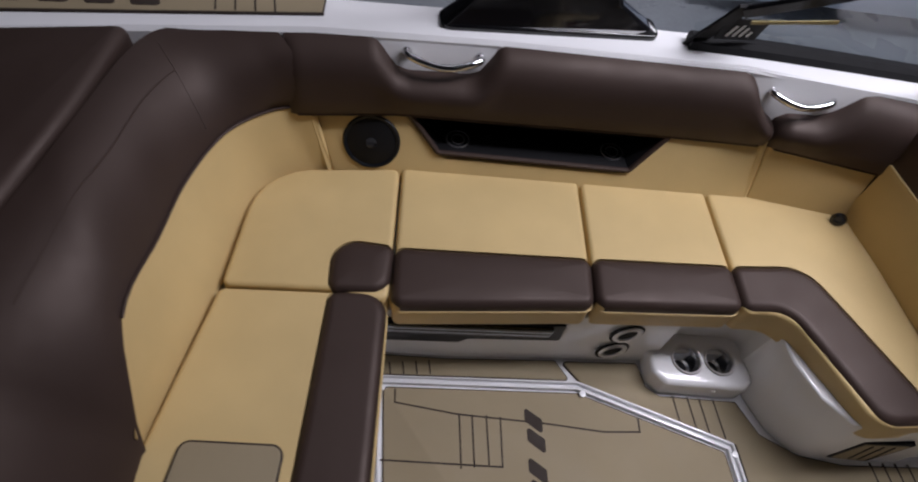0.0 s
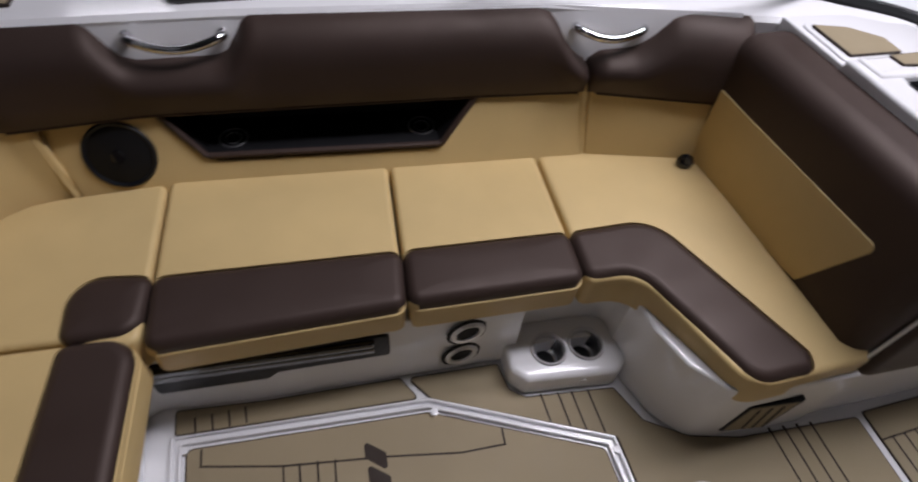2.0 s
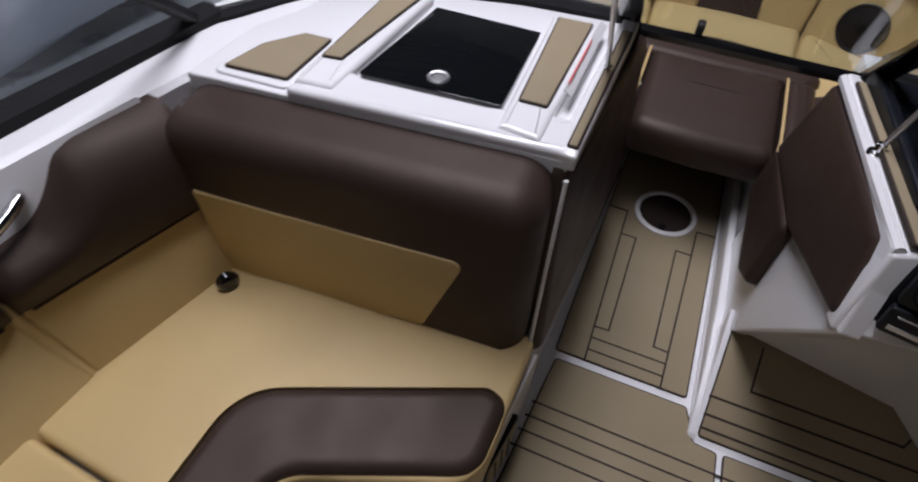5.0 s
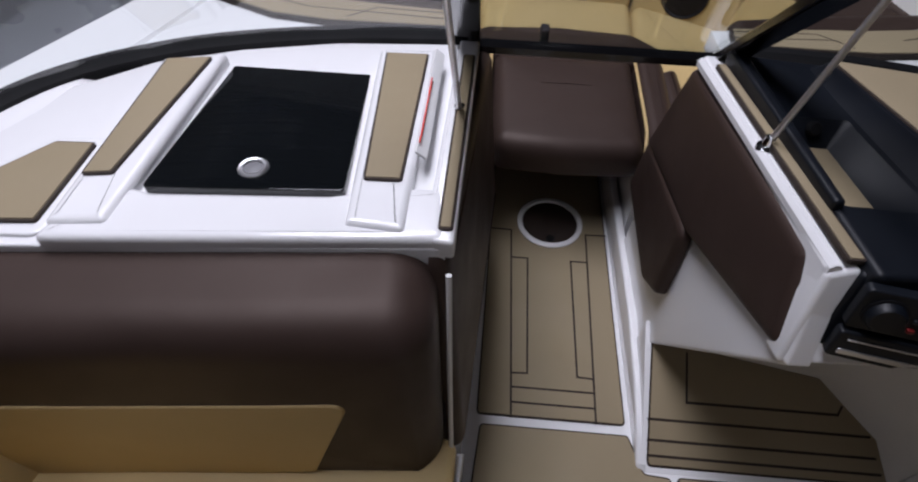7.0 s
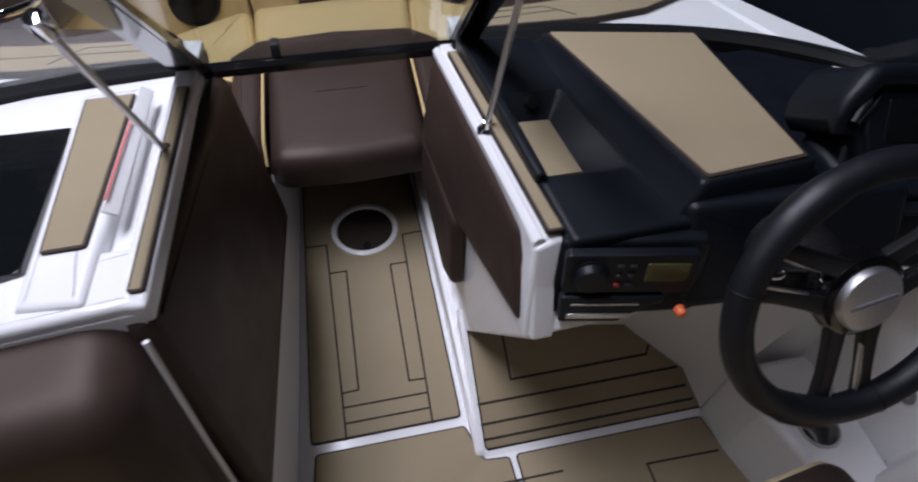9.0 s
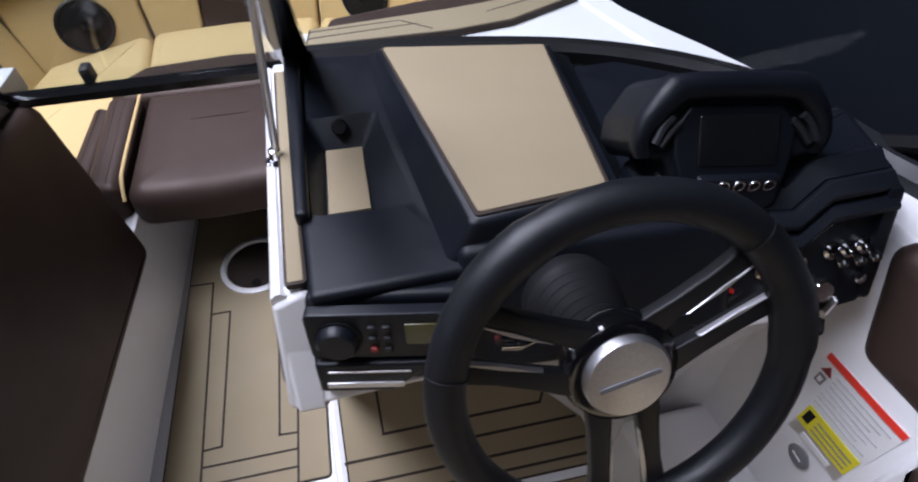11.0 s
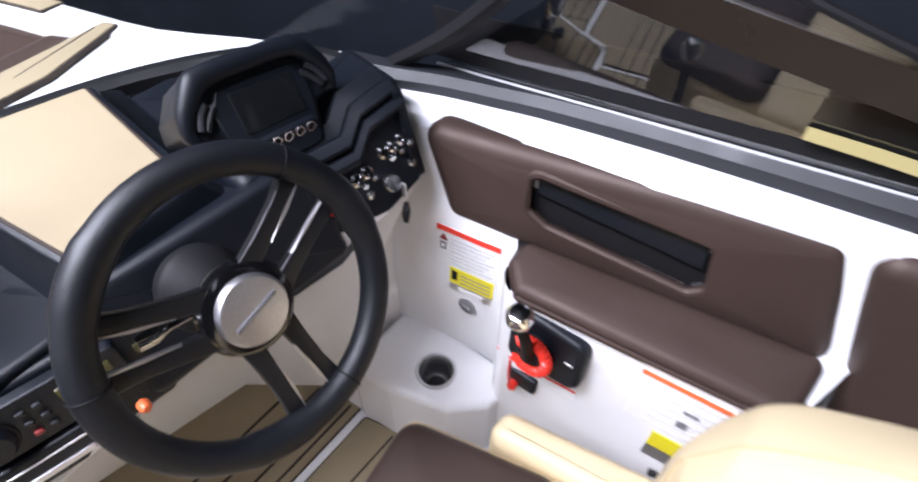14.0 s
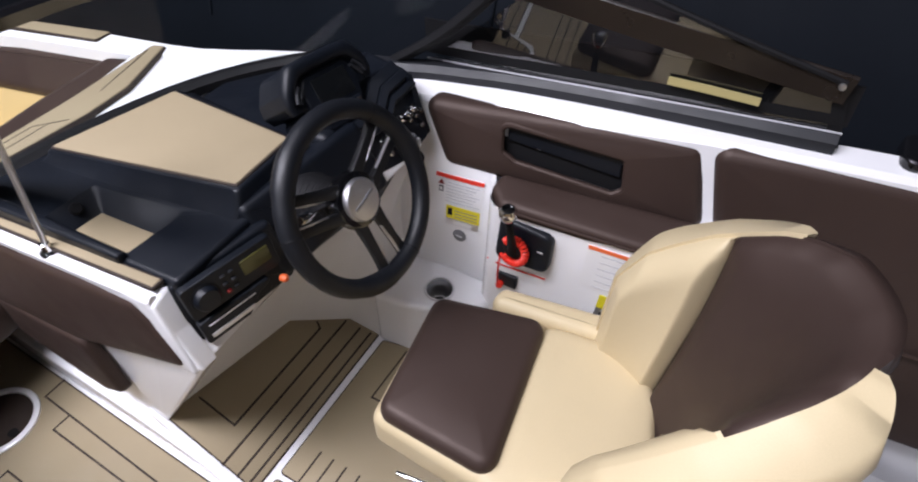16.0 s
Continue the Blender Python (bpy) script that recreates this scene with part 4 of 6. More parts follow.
# white shell: side wall to the walkway, lower apron and foot well
part("side_wall", pad([(-0.145, -0.235, 0.655), (-0.075, -0.262, 0.815), (0.56, -0.222, 0.735), (0.56, -0.215, 0.0), (0.17, -0.226, 0.0), (0.17, -0.228, 0.155)], (0, 1, 0), 0.035, 0.008, 0.004), GEL, helm)
part("corner_post", pad([(-0.082, -0.252, 0.806), (-0.084, -0.300, 0.824), (-0.130, -0.276, 0.655), (-0.142, -0.236, 0.645)], (-1, 0.35, 0), 0.04, 0.008, 0.009), GEL, helm)
part("edge_rail", ribbon([V(-0.080, -0.262, 0.802), V(0.54, -0.226, 0.720)], 0.018, 0.018, r=0.006), GEL, helm)
top_pad([(-0.075, -0.272), (-0.075, -0.298), (0.50, -0.262), (0.50, -0.240)], 0.018, helm, lambda x, y: 0.808 - 0.135 * (x + 0.08))
FOOT = [(0.0, (0.178, -0.228, 0.166)), (0.55, (0.122, -0.645, 0.132)), (0.80, (0.004, -0.782, 0.058)), (1.0, (-0.088, -0.805, -0.004))]
foot_line = [[(u, V(*p)[k]) for u, p in FOOT] for k in range(3)]
apron = grid(lambda u, v: V(-0.132, -0.262, 0.652).lerp(V(-0.172, -1.0, 0.735), u).lerp(V(*(along(line, u) for line in foot_line)), v) + V(0.05 * math.sin(math.pi * v), 0, 0.03 * math.sin(math.pi * v)), 20, 10)
part("lower_apron", apron, GEL_GREY, helm, "pale gelcoat panel below the dash", sharp=60)
low_edge = lambda v: V(-0.172, -1.0, 0.735).lerp(V(-0.088, -0.805, -0.004), v) + V(0.05 * math.sin(math.pi * v), 0, 0.03 * math.sin(math.pi * v))
part("apron_return", grid(lambda u, v: low_edge(v).lerp(V(-0.088, -1.0 + 0.02 * v, 0.735 * (1 - v)), u) + V(0.035 * math.sin(math.pi * u) * math.sin(math.pi * v), 0, 0), 10, 12), GEL_GREY, helm, "pale gelcoat corner beside the foot well", sharp=60)
part("lip", pad([(-0.128, -0.245, 0.645), (-0.170, -0.46, 0.700), (-0.178, -0.90, 0.715), (-0.150, -0.90, 0.745), (-0.140, -0.46, 0.742), (-0.105, -0.245, 0.69)], (-1, 0, 0.3), 0.02, 0.008, 0.006), GEL, helm)

# foot rest: a sloping floor panel
rest = thing("foot_rest", (0.0, -0.5, 0), "sloping tan foam foot rest under the helm", "foot rest")
fz = lambda x, y: max(0.0, (x + 0.095) * 0.60)
part("ramp", pillow([(-0.10, -0.215), (-0.10, -0.84), (0.03, -0.83), (0.22, -0.68), (0.22, -0.215)], -0.12, -0.006, 0.002, lift=fz), GEL, rest)
deck_panel([(-0.088, -0.226), (-0.088, -0.830), (0.02, -0.820), (0.165, -0.665), (0.190, -0.230)], 0.012, lift=fz, parent=rest)
for x, y in ((-0.066, -0.790), (-0.034, -0.778), (0.009, -0.765)):
    groove([(x, -0.228), (x, y)], lift=fz, parent=rest)
groove([(0.152, -0.318), (0.049, -0.320), (0.049, -0.690), (0.066, -0.700)], lift=fz, parent=rest)
part("kick_rib", pad([(-0.108, -0.200, -0.012), (0.98, -0.194, -0.012), (0.98, -0.194, 0.095), (0.30, -0.199, 0.100), (0.10, -0.200, 0.072), (-0.02, -0.200, 0.036), (-0.085, -0.200, 0.008)], (0, 1, 0), 0.022, 0.008, 0.009), GEL, rest, "white moulded rib")

helm_pad = thing("helm_side_pad", (0.2, -0.2, 0.3), "dark brown padded side panel of the helm console", "side panel")
part("pad", pad([(-0.128, -0.226, 0.660), (-0.035, -0.252, 0.795), (0.555, -0.205, 0.712), (0.60, -0.195, 0.45), (0.24, -0.203, 0.505)], (0, 1, 0), 0.03, 0.022, 0.022, 0.003), BROWN, helm_pad)
part("lower_pad", pad([(0.235, -0.199, 0.520), (0.60, -0.192, 0.46), (0.62, -0.188, 0.28), (0.30, -0.190, 0.25), (0.21, -0.195, 0.31)], (0, 1, 0), 0.03, 0.018, 0.03, 0.002), BROWN, helm_pad)

# ---- black dash ----
dash = thing("dashboard", (0.1, -0.65, 0.66), "textured black moulded dashboard with storage tray", "dashboard")
part("shell", pillow([(-0.09, -0.30), (0.54, -0.268), (0.50, -0.56), (0.455, -0.75), (0.39, -0.92), (0.27, -1.04), (0.06, -1.08), (-0.10, -1.05), (-0.16, -0.80)], -0.17, -0.062, 0.008, lift=lambda x, y: dash_z(x)), BLACK, dash)
deck_top = lambda x, y: 0.832 - 0.115 * (x + 0.07)
tray_z = lambda x: 0.7885 - 0.176 * (x - 0.07)
tray_deck = part("tray_deck", pillow(fillet([(-0.104, -0.298), (0.53, -0.266), (0.50, -0.46), (-0.100, -0.50)], 0.012), -0.095, 0.0, 0.011, lift=deck_top, rim=False), BLACK, dash, sharp=50)
low = [V(x, y, tray_z(x) - 0.006) for x, y in fillet([(0.066, -0.320), (0.066, -0.386), (0.246, -0.386), (0.248, -0.320)], 0.006, 2)]
high = [V(x, y, deck_top(x, y) + 0.004) for x, y in fillet([(0.036, -0.304), (0.026, -0.447), (0.288, -0.418), (0.290, -0.296)], 0.010, 2)]
cut(tray_deck, rings(bmesh.new(), [low, high]))
part("inner_wall", pillow(fillet([(0.03, -0.286), (0.52, -0.262), (0.52, -0.292), (0.03, -0.304)], 0.006), -0.10, 0.016, 0.007, lift=deck_top), BLACK, dash)
mat_z = lambda x, y: 0.877 - 0.165 * (x + 0.05)
hump_top = fillet([(-0.078, -0.486), (-0.060, -0.680), (0.40, -0.745), (0.480, -0.430)], 0.012)
hump_low = fillet([(-0.088, -0.454), (-0.082, -0.72), (0.42, -0.79), (0.50, -0.400)], 0.014)
hump = [[V(p.x, p.y, deck_top(p.x, p.y) - 0.012) for p in hump_low]]
for k, d in ((0.0, -0.010), (0.35, -0.003), (1.0, 0.002)):
    hump.append([V(p.x, p.y, mat_z(p.x, p.y) + d) for p in (q + (Vector((0.18, -0.59)) - q) * 0.03 * k for q in hump_top)])
part("hump", rings(bmesh.new(), hump), BLACK, dash, sharp=50)
part("outer_wing", pillow(fillet([(-0.02, -0.70), (0.40, -0.76), (0.40, -0.88), (0.28, -1.02), (0.06, -1.075), (-0.06, -1.06)], 0.02), -0.10, 0.0, 0.02, lift=lambda x, y: 0.815 - 0.13 * (x + 0.05)), BLACK, dash)
mat_pad = part("dash_mat", pillow(fillet([(-0.060, -0.502), (-0.044, -0.662), (0.388, -0.727), (0.462, -0.446)], 0.006), -0.004, 0.0075, 0.002, lift=lambda x, y: 0.877 - 0.165 * (x + 0.05)), TEAK, dash, "tan foam dash mat with dark edge")
part("mat_edge", pillow(fillet([(-0.065, -0.498), (-0.049, -0.667), (0.392, -0.732), (0.468, -0.442)], 0.006), -0.004, 0.0055, 0.002, lift=lambda x, y: 0.877 - 0.165 * (x + 0.05)), TEAK_DARK, mat_pad)
part("tray_mat", pillow([(0.070, -0.324), (0.070, -0.382), (0.241, -0.382), (0.244, -0.324)], -0.006, 0.0, 0.001, lift=lambda x, y: tray_z(x)), TEAK, dash, "tan foam tray mat")
part("tray_plug", lathe([(0.013, 0), (0.013, 0.007), (0.010, 0.012), (0.0, 0.012)], aim((0.266, -0.352, 0.782), (-1, 0, 0.8)), 18), PITCH, dash, "round black power socket cap")
# aft face with radio
m = plane((-0.112, -0.275, 0.700), (-0.150, -0.47, 0.700), (-0.095, -0.275, 0.83), (-1, 0, 0))
part("aft_face", pad([(-0.118, -0.268, 0.672), (-0.165, -0.50, 0.690), (-0.124, -0.50, 0.826), (-0.092, -0.290, 0.822)], (-1, 0, 0.1), 0.08, 0.01, 0.012), BLACK, dash)
part("aft_face_mid", pad([(-0.160, -0.47, 0.70), (-0.20, -0.80, 0.72), (-0.112, -0.80, 0.868), (-0.092, -0.47, 0.862)], (-1, 0, 0.2), 0.08, 0.015, 0.012), BLACK, dash)
radio = thing("marine_radio", (-0.14, -0.37, 0.77), "black marine stereo with knob, buttons and olive screen", "radio")
rm = plane((-0.1225, -0.288, 0.752), (-0.1605, -0.478, 0.756), (-0.109, -0.288, 0.832), (-1, 0, 0))
part("face", pillow(fillet([(0.0, -0.002), (0.186, -0.002), (0.186, 0.072), (0.0, 0.072)], 0.008), -0.01, 0.006, 0.003, m=rm), BLACK, radio)
part("knob", lathe([(0.025, 0.0), (0.024, 0.012), (0.020, 0.017), (0.0, 0.018)], rm @ Matrix.Translation((0.036, 0.034, 0.004)), 28), BLACK, radio)
part("knob_ring", lathe([(0.028, 0.0), (0.028, 0.004), (0.025, 0.005)], rm @ Matrix.Translation((0.036, 0.034, 0.004)), 28), PITCH, radio)
for i in range(2):
    for j in range(3):
        part("button", block((0.010, 0.007, 0.005), rm @ Matrix.Translation((0.076 + 0.017 * i, 0.016 + 0.018 * j, 0.008)), 0.002), DIM_RED if (i, j) == (0, 0) else RAIL, radio, "dim red power button" if (i, j) == (0, 0) else "")
part("display", block((0.060, 0.034, 0.004), rm @ Matrix.Translation((0.143, 0.040, 0.0065)), 0.002), LCD, radio, "unlit olive display")
trim = thing("dash_badge", (-0.14, -0.34, 0.71), "black badge plate with a bright bar", "badge")
part("plate", pillow(fillet([(0.0, -0.062), (0.09, -0.062), (0.125, -0.030), (0.15, -0.020), (0.15, -0.008), (0.0, -0.008)], 0.006), -0.006, 0.010, 0.005, m=rm), BLACK, trim)
part("letter_bar", block((0.094, 0.009, 0.003), rm @ Matrix.Translation((0.058, -0.046, 0.011)), 0.001), STEEL, trim, "bright metal letter bar")
part("slot_line", block((0.10, 0.003, 0.002), rm @ Matrix.Translation((0.065, -0.022, 0.0105)), 0.0008), STEEL, trim)
part("orange_lamp", lathe([(0.008, 0.0), (0.008, 0.010), (0.005, 0.014), (0.0, 0.015)], aim((-0.176, -0.452, 0.735), (-1, 0, 0.2)), 16), ORANGE, trim, "small orange indicator")

# instrument pod
pod = thing("instrument_pod", (0.0, -0.84, 0.82), "black hooded instrument pod with dark screen", "instrument pod")
pm = aim((-0.040, -0.822, 0.912), (-0.80, 0.03, 0.60)) @ Matrix.Scale(0.93, 4) @ Matrix.Rotation(math.radians(-5), 4, "Z") @ Matrix.Translation((-0.012, 0.0, 0.0))


def both(half):
    """A closed outline from its right half, given from the lower middle up."""
    return half + [(-x, y) for x, y in half[::-1]]


hood = both([(0.056, -0.090), (0.068, -0.082), (0.088, -0.020), (0.118, -0.016), (0.132, 0.006), (0.126, 0.036), (0.096, 0.076), (0.080, 0.084)])
part("hood", pillow(fillet(hood, 0.008), -0.10, 0.010, 0.010, m=pm), BLACK, pod)
brow = [((0.125, -0.016), (0.106, -0.014)), ((0.134, 0.004), (0.112, 0.002)), ((0.128, 0.037), (0.105, 0.022)), ((0.098, 0.078), (0.083, 0.044)), ((0.082, 0.087), (0.066, 0.055))]
brow = brow + [((-a[0], a[1]), (-b[0], b[1])) for a, b in brow[::-1]]


def soft_corners(line, k=0.2):
    """A polyline whose corners are cut off at both sides."""
    mid = [q for a, p, b in zip(line, line[1:], line[2:]) for q in (p.lerp(a, k), p.lerp(b, k))]
    return [line[0]] + mid + [line[-1]]


outer_line = soft_corners([V(*a, 0) for a, b in brow])
inner_line = soft_corners([V(*b, 0) for a, b in brow])
fall = lambda k: 0.40 + 0.60 * min(1.0, min(k, len(outer_line) - 1 - k) / (0.30 * len(outer_line)))
loops = [[pm @ (a.lerp(b, t) + V(0, 0, h * fall(k))) for t, h in ((-0.02, 0.0), (-0.02, 0.020), (0.10, 0.028), (0.34, 0.032), (0.66, 0.032), (0.90, 0.028), (1.0, 0.020), (1.0, 0.0))] for k, (a, b) in enumerate(zip(outer_line, inner_line))]
part("brow", rings(bmesh.new(), loops), BLACK, pod, "padded black brow", sharp=50)
bezel = both([(0.050, -0.084), (0.062, -0.078), (0.080, -0.014), (0.082, 0.020), (0.062, 0.048)])
part("bezel", pillow(fillet(bezel, 0.006), 0.0, 0.0165, 0.005, m=pm), BLACK, pod)
part("screen", block((0.108, 0.064, 0.004), pm @ Matrix.Translation((0.004, 0.004, 0.0165)), 0.003), SCREEN, pod, "dark unlit display")
bar_m = pm @ pose(0.006, -0.050, 0.0155, 32, 0, 0)
part("button_bar", block((0.112, 0.022, 0.012), bar_m, 0.005), BLACK, pod, "tilted black button strip")
for k in range(5):
    bt = bar_m @ Matrix.Translation((-0.042 + 0.0208 * k, 0.0, 0.0055))
    part("button", lathe([(0.0058, 0.001), (0.0060, 0.0022), (0.0082, 0.0022), (0.0085, 0.0)], bt, 18), SATIN, pod, "small bright ring button")
    part("button_face", lathe([(0.0064, 0.0), (0.0060, 0.0014), (0.0, 0.0016)], bt, 14), PITCH, pod)
for s_ in (-1, 1):
    for d, h in ((0.0, 0.026), (0.011, 0.022)):
        rib = [(0.108 - d * 0.7, 0.002 - d * 0.3), (0.098 - d, 0.022 - d * 0.5), (0.086 - d, 0.034 - d * 0.6)]
        part("cheek_rib", tube([pm @ V(s_ * p.x, p.y, h - 0.006) for p in smooth_path([V(x, y, 0) for x, y in rib], 3)], 0.0052, 8), RAIL, pod)
part("neck", pillow(fillet([(-0.088, -0.030), (0.088, -0.030), (0.094, -0.12), (-0.094, -0.12)], 0.012), -0.10, -0.012, 0.010, m=pm), BLACK, pod)

# switch panel
switches = thing("switch_panel", (-0.17, -0.90, 0.73), "black switch panel with chrome toggles and ignition key", "switch panel")
axis = V(-0.86, 0.12, 0.5)
face = [(-0.150, -0.720, 0.745), (-0.186, -0.895, 0.727), (-0.188, -0.974, 0.745), (-0.122, -1.006, 0.864), (-0.113, -0.925, 0.858), (-0.128, -0.891, 0.828), (-0.105, -0.720, 0.832)]
spm = plane(face[1], face[2], face[3], axis)
part("plate", pillow(fillet(flat(face, spm), 0.006), -0.06, 0.0, 0.005, m=spm), BLACK, switches)
step = [(-0.114, -0.74, 0.832), (-0.130, -0.885, 0.826), (-0.118, -0.925, 0.856), (-0.123, -1.000, 0.865)]
for off, wide, high in ((axis * 0.002 + V(0, 0, -0.012), 0.020, 0.018), (V(0.018, 0, 0.008), 0.026, 0.018), (V(0.046, 0, 0.016), 0.034, 0.018)):
    part("brow", ribbon([V(*p) + off for p in step], wide, high, side=(0.86, 0, 0.5), r=0.004), BLACK, switches)
part("shroud", pillow(fillet([(-0.10, -0.71), (0.02, -0.71), (0.06, -1.07), (-0.09, -1.045), (-0.085, -0.92)], 0.02), 0.74, 0.866, 0.02), BLACK, switches)
part("end_cheek", pad([(-0.190, -0.980, 0.742), (-0.062, -1.012, 0.745), (-0.040, -1.014, 0.880), (-0.128, -1.006, 0.880)], (0, -1, 0), 0.016, 0.006, 0.008, back=0.004), BLACK, switches)
for p in ((-0.144, -0.868, 0.791), (-0.145, -0.890, 0.793), (-0.143, -0.846, 0.789), (-0.144, -0.931, 0.807), (-0.146, -0.952, 0.808), (-0.147, -0.971, 0.812)):
    q = V(*p)
    part("toggle", tube([q, q + axis * 0.012, q + axis * 0.030 + V(0, 0, -0.010), q + axis * 0.034 + V(0, 0, -0.013)], [0.0066, 0.0046, 0.0072, 0.0050], 10), CHROME, switches)
    part("nut", lathe([(0.0115, -0.004), (0.0115, 0.005), (0.007, 0.007)], aim(p, axis), 12), CHROME, switches)
for p in ((-0.161, -0.876, 0.764), (-0.160, -0.850, 0.762), (-0.168, -0.969, 0.774)):
    part("small_switch", lathe([(0.0075, -0.003), (0.0075, 0.008), (0.0, 0.011)], aim(p, axis), 12), CHROME, switches)
part("key_switch", lathe([(0.017, -0.004), (0.018, 0.006), (0.013, 0.014), (0.011, 0.014), (0.0, 0.013)], aim((-0.169, -0.918, 0.764), axis), 22), CHROME, switches)
key = part("key", block((0.009, 0.030, 0.003), aim((-0.190, -0.928, 0.752), (0.2, 1, 0)), 0.001), STEEL, switches, "ignition key")
part("fob", block((0.024, 0.032, 0.008), aim((-0.200, -0.917, 0.715), (0.6, 0.8, 0.2)), 0.004), PITCH, key, "black key fob")
for p in ((-0.150, -0.800, 0.764), (-0.156, -0.776, 0.750)):
    part("red_switch", block((0.024, 0.010, 0.010), aim(p, axis), 0.003), RED, switches, "red rocker switch")
gauge = thing("gauge_box", (-0.12, -0.75, 0.79), "small black gauge box behind the wheel", "gauge")
part("box", block((0.09, 0.034, 0.02), aim((-0.120, -0.750, 0.805), axis), 0.006), BLACK, gauge)
part("chrome_bar", block((0.05, 0.006, 0.004), aim((-0.132, -0.752, 0.800), axis), 0.002), CHROME, gauge)

# ---- steering wheel ----
HUB, AXIS = V(-0.286, -0.583, 0.889), V(-0.892, 0.011, 0.451)
wm = aim(HUB, AXIS)
wheel = thing("steering_wheel", HUB, "black leather steering wheel with brushed metal hub", "steering wheel")
R = 0.163
path = [wm @ V(R * math.cos(a), R * math.sin(a), 0.0) for a in (2 * math.pi * k / 72 for k in range(72))]
rad = [0.0185 + (0.002 if k % 24 in (0, 1, 2, 3, 4) else 0) for k in range(72)]
part("rim", tube(path, rad, 14, closed=True), LEATHER, wheel)
for k in range(3):
    for off in (-0.30, 0.30):
        a = math.pi * (0.5 + 2 * k / 3) + off + math.pi
        c = wm @ V(R * math.cos(a), R * math.sin(a), 0)
        d = (wm.to_3x3() @ V(-math.sin(a), math.cos(a), 0))
        part("seam", lathe([(0.0196, -0.0012), (0.0203, 0.0), (0.0196, 0.0012)], aim(c, d), 18), PITCH, wheel)
def bar(points, depth, high):
    """A flat bar in the wheel's plane between points given as radius and angle, with its width at each."""
    left, right = [], []
    for k, (rr, a, wide) in enumerate(points):
        c = Vector((rr * math.cos(a), rr * math.sin(a)))
        q = points[min(k + 1, len(points) - 1)], points[max(k - 1, 0)]
        d = Vector((q[0][0] * math.cos(q[0][1]) - q[1][0] * math.cos(q[1][1]), q[0][0] * math.sin(q[0][1]) - q[1][0] * math.sin(q[1][1]))).normalized()
        n = Vector((-d.y, d.x)) * wide / 2
        left.append(c + n)
        right.append(c - n)
    return pillow(left + right[::-1], depth, depth + high, 0.003, m=wm, segs=3)


for a0 in (math.radians(-87), math.radians(28), math.radians(158)):
    for s in (-1, 1):
        line = [(0.040, a0 + s * 0.62), (0.075, a0 + s * 0.33), (0.115, a0 + s * 0.235), (0.156, a0 + s * 0.195)]
        part("spoke", bar([(rr, a, wide) for (rr, a), wide in zip(line, (0.026, 0.021, 0.018, 0.022))], -0.017, 0.013), SPOKE, wheel)
        # thin steel strip added as the silver highlight along the slot
        part("slot_highlight", bar([(rr, a - s * 0.0105 / rr, 0.0022) for rr, a in line[1:]], -0.010, 0.0068), STEEL, wheel, "bright steel strip as the highlight along the slot")
part("boss", lathe([(0.052, -0.03), (0.056, -0.014), (0.052, -0.003), (0.046, 0.0), (0.0, -0.002)], wm, 36), GLOSSBLACK, wheel)
part("hub_cap", lathe([(0.041, -0.004), (0.041, 0.005), (0.038, 0.009), (0.02, 0.0108), (0.0, 0.0112)], wm, 40), STEEL, wheel, "brushed metal hub cap")
part("letter_bar", block((0.058, 0.005, 0.0012), wm @ pose(0, 0, 0.0115, 0, 0, 12), 0.0005), PRINT, wheel, "dark lettering bar")
column = thing("steering_column", HUB - AXIS * 0.10, "ribbed black steering column boot", "steering column")
prof = [(0.054, -0.150), (0.056, -0.128)]
for k in range(6):
    h = -0.125 + 0.013 * k
    prof += [(0.054 - 0.003 * k, h), (0.048 - 0.003 * k, h + 0.006)]
prof += [(0.036, -0.035), (0.034, -0.010)]
part("boot", lathe(prof, wm, 32), PITCH, column)
part("stalk", tube([V(-0.226, -0.560, 0.868), V(-0.230, -0.515, 0.885), V(-0.232, -0.498, 0.890), V(-0.233, -0.480, 0.895)], [0.005, 0.006, 0.011, 0.009], 10), CHROME, column, "chrome shift stalk")

# ---- starboard side: white wall, pads, throttle, labels ----
def wall_y(x, z):
    """The face of the starboard inner wall; ahead of the throttle it leans out to the gunwale."""
    y = along([(-3.0, 1.42), (-1.1, 1.20), (-0.892, 1.17), (-0.872, 1.02), (-0.80, 0.990), (-0.62, 0.972), (-0.395, 0.948), (-0.372, 0.965), (-0.352, 1.028), (-0.30, 1.018), (-0.18, 1.000), (-0.10, 0.985)], x)
    if x > -0.36:
        y += 0.010 * max(0.0, min(1.0, (z - 0.42) / 0.18))
        k = max(0.0, min(1.0, (z - 0.60) / 0.185))
        y = y * (1 - k) + (along(INNER_S, x) + 0.001) * k
    return -y


def wall_top(x):
    return along([(-0.47, 0.622), (-0.40, 0.628), (-0.352, 0.632), (-0.342, 0.655), (-0.330, 0.785), (-0.08, 0.785)], x)


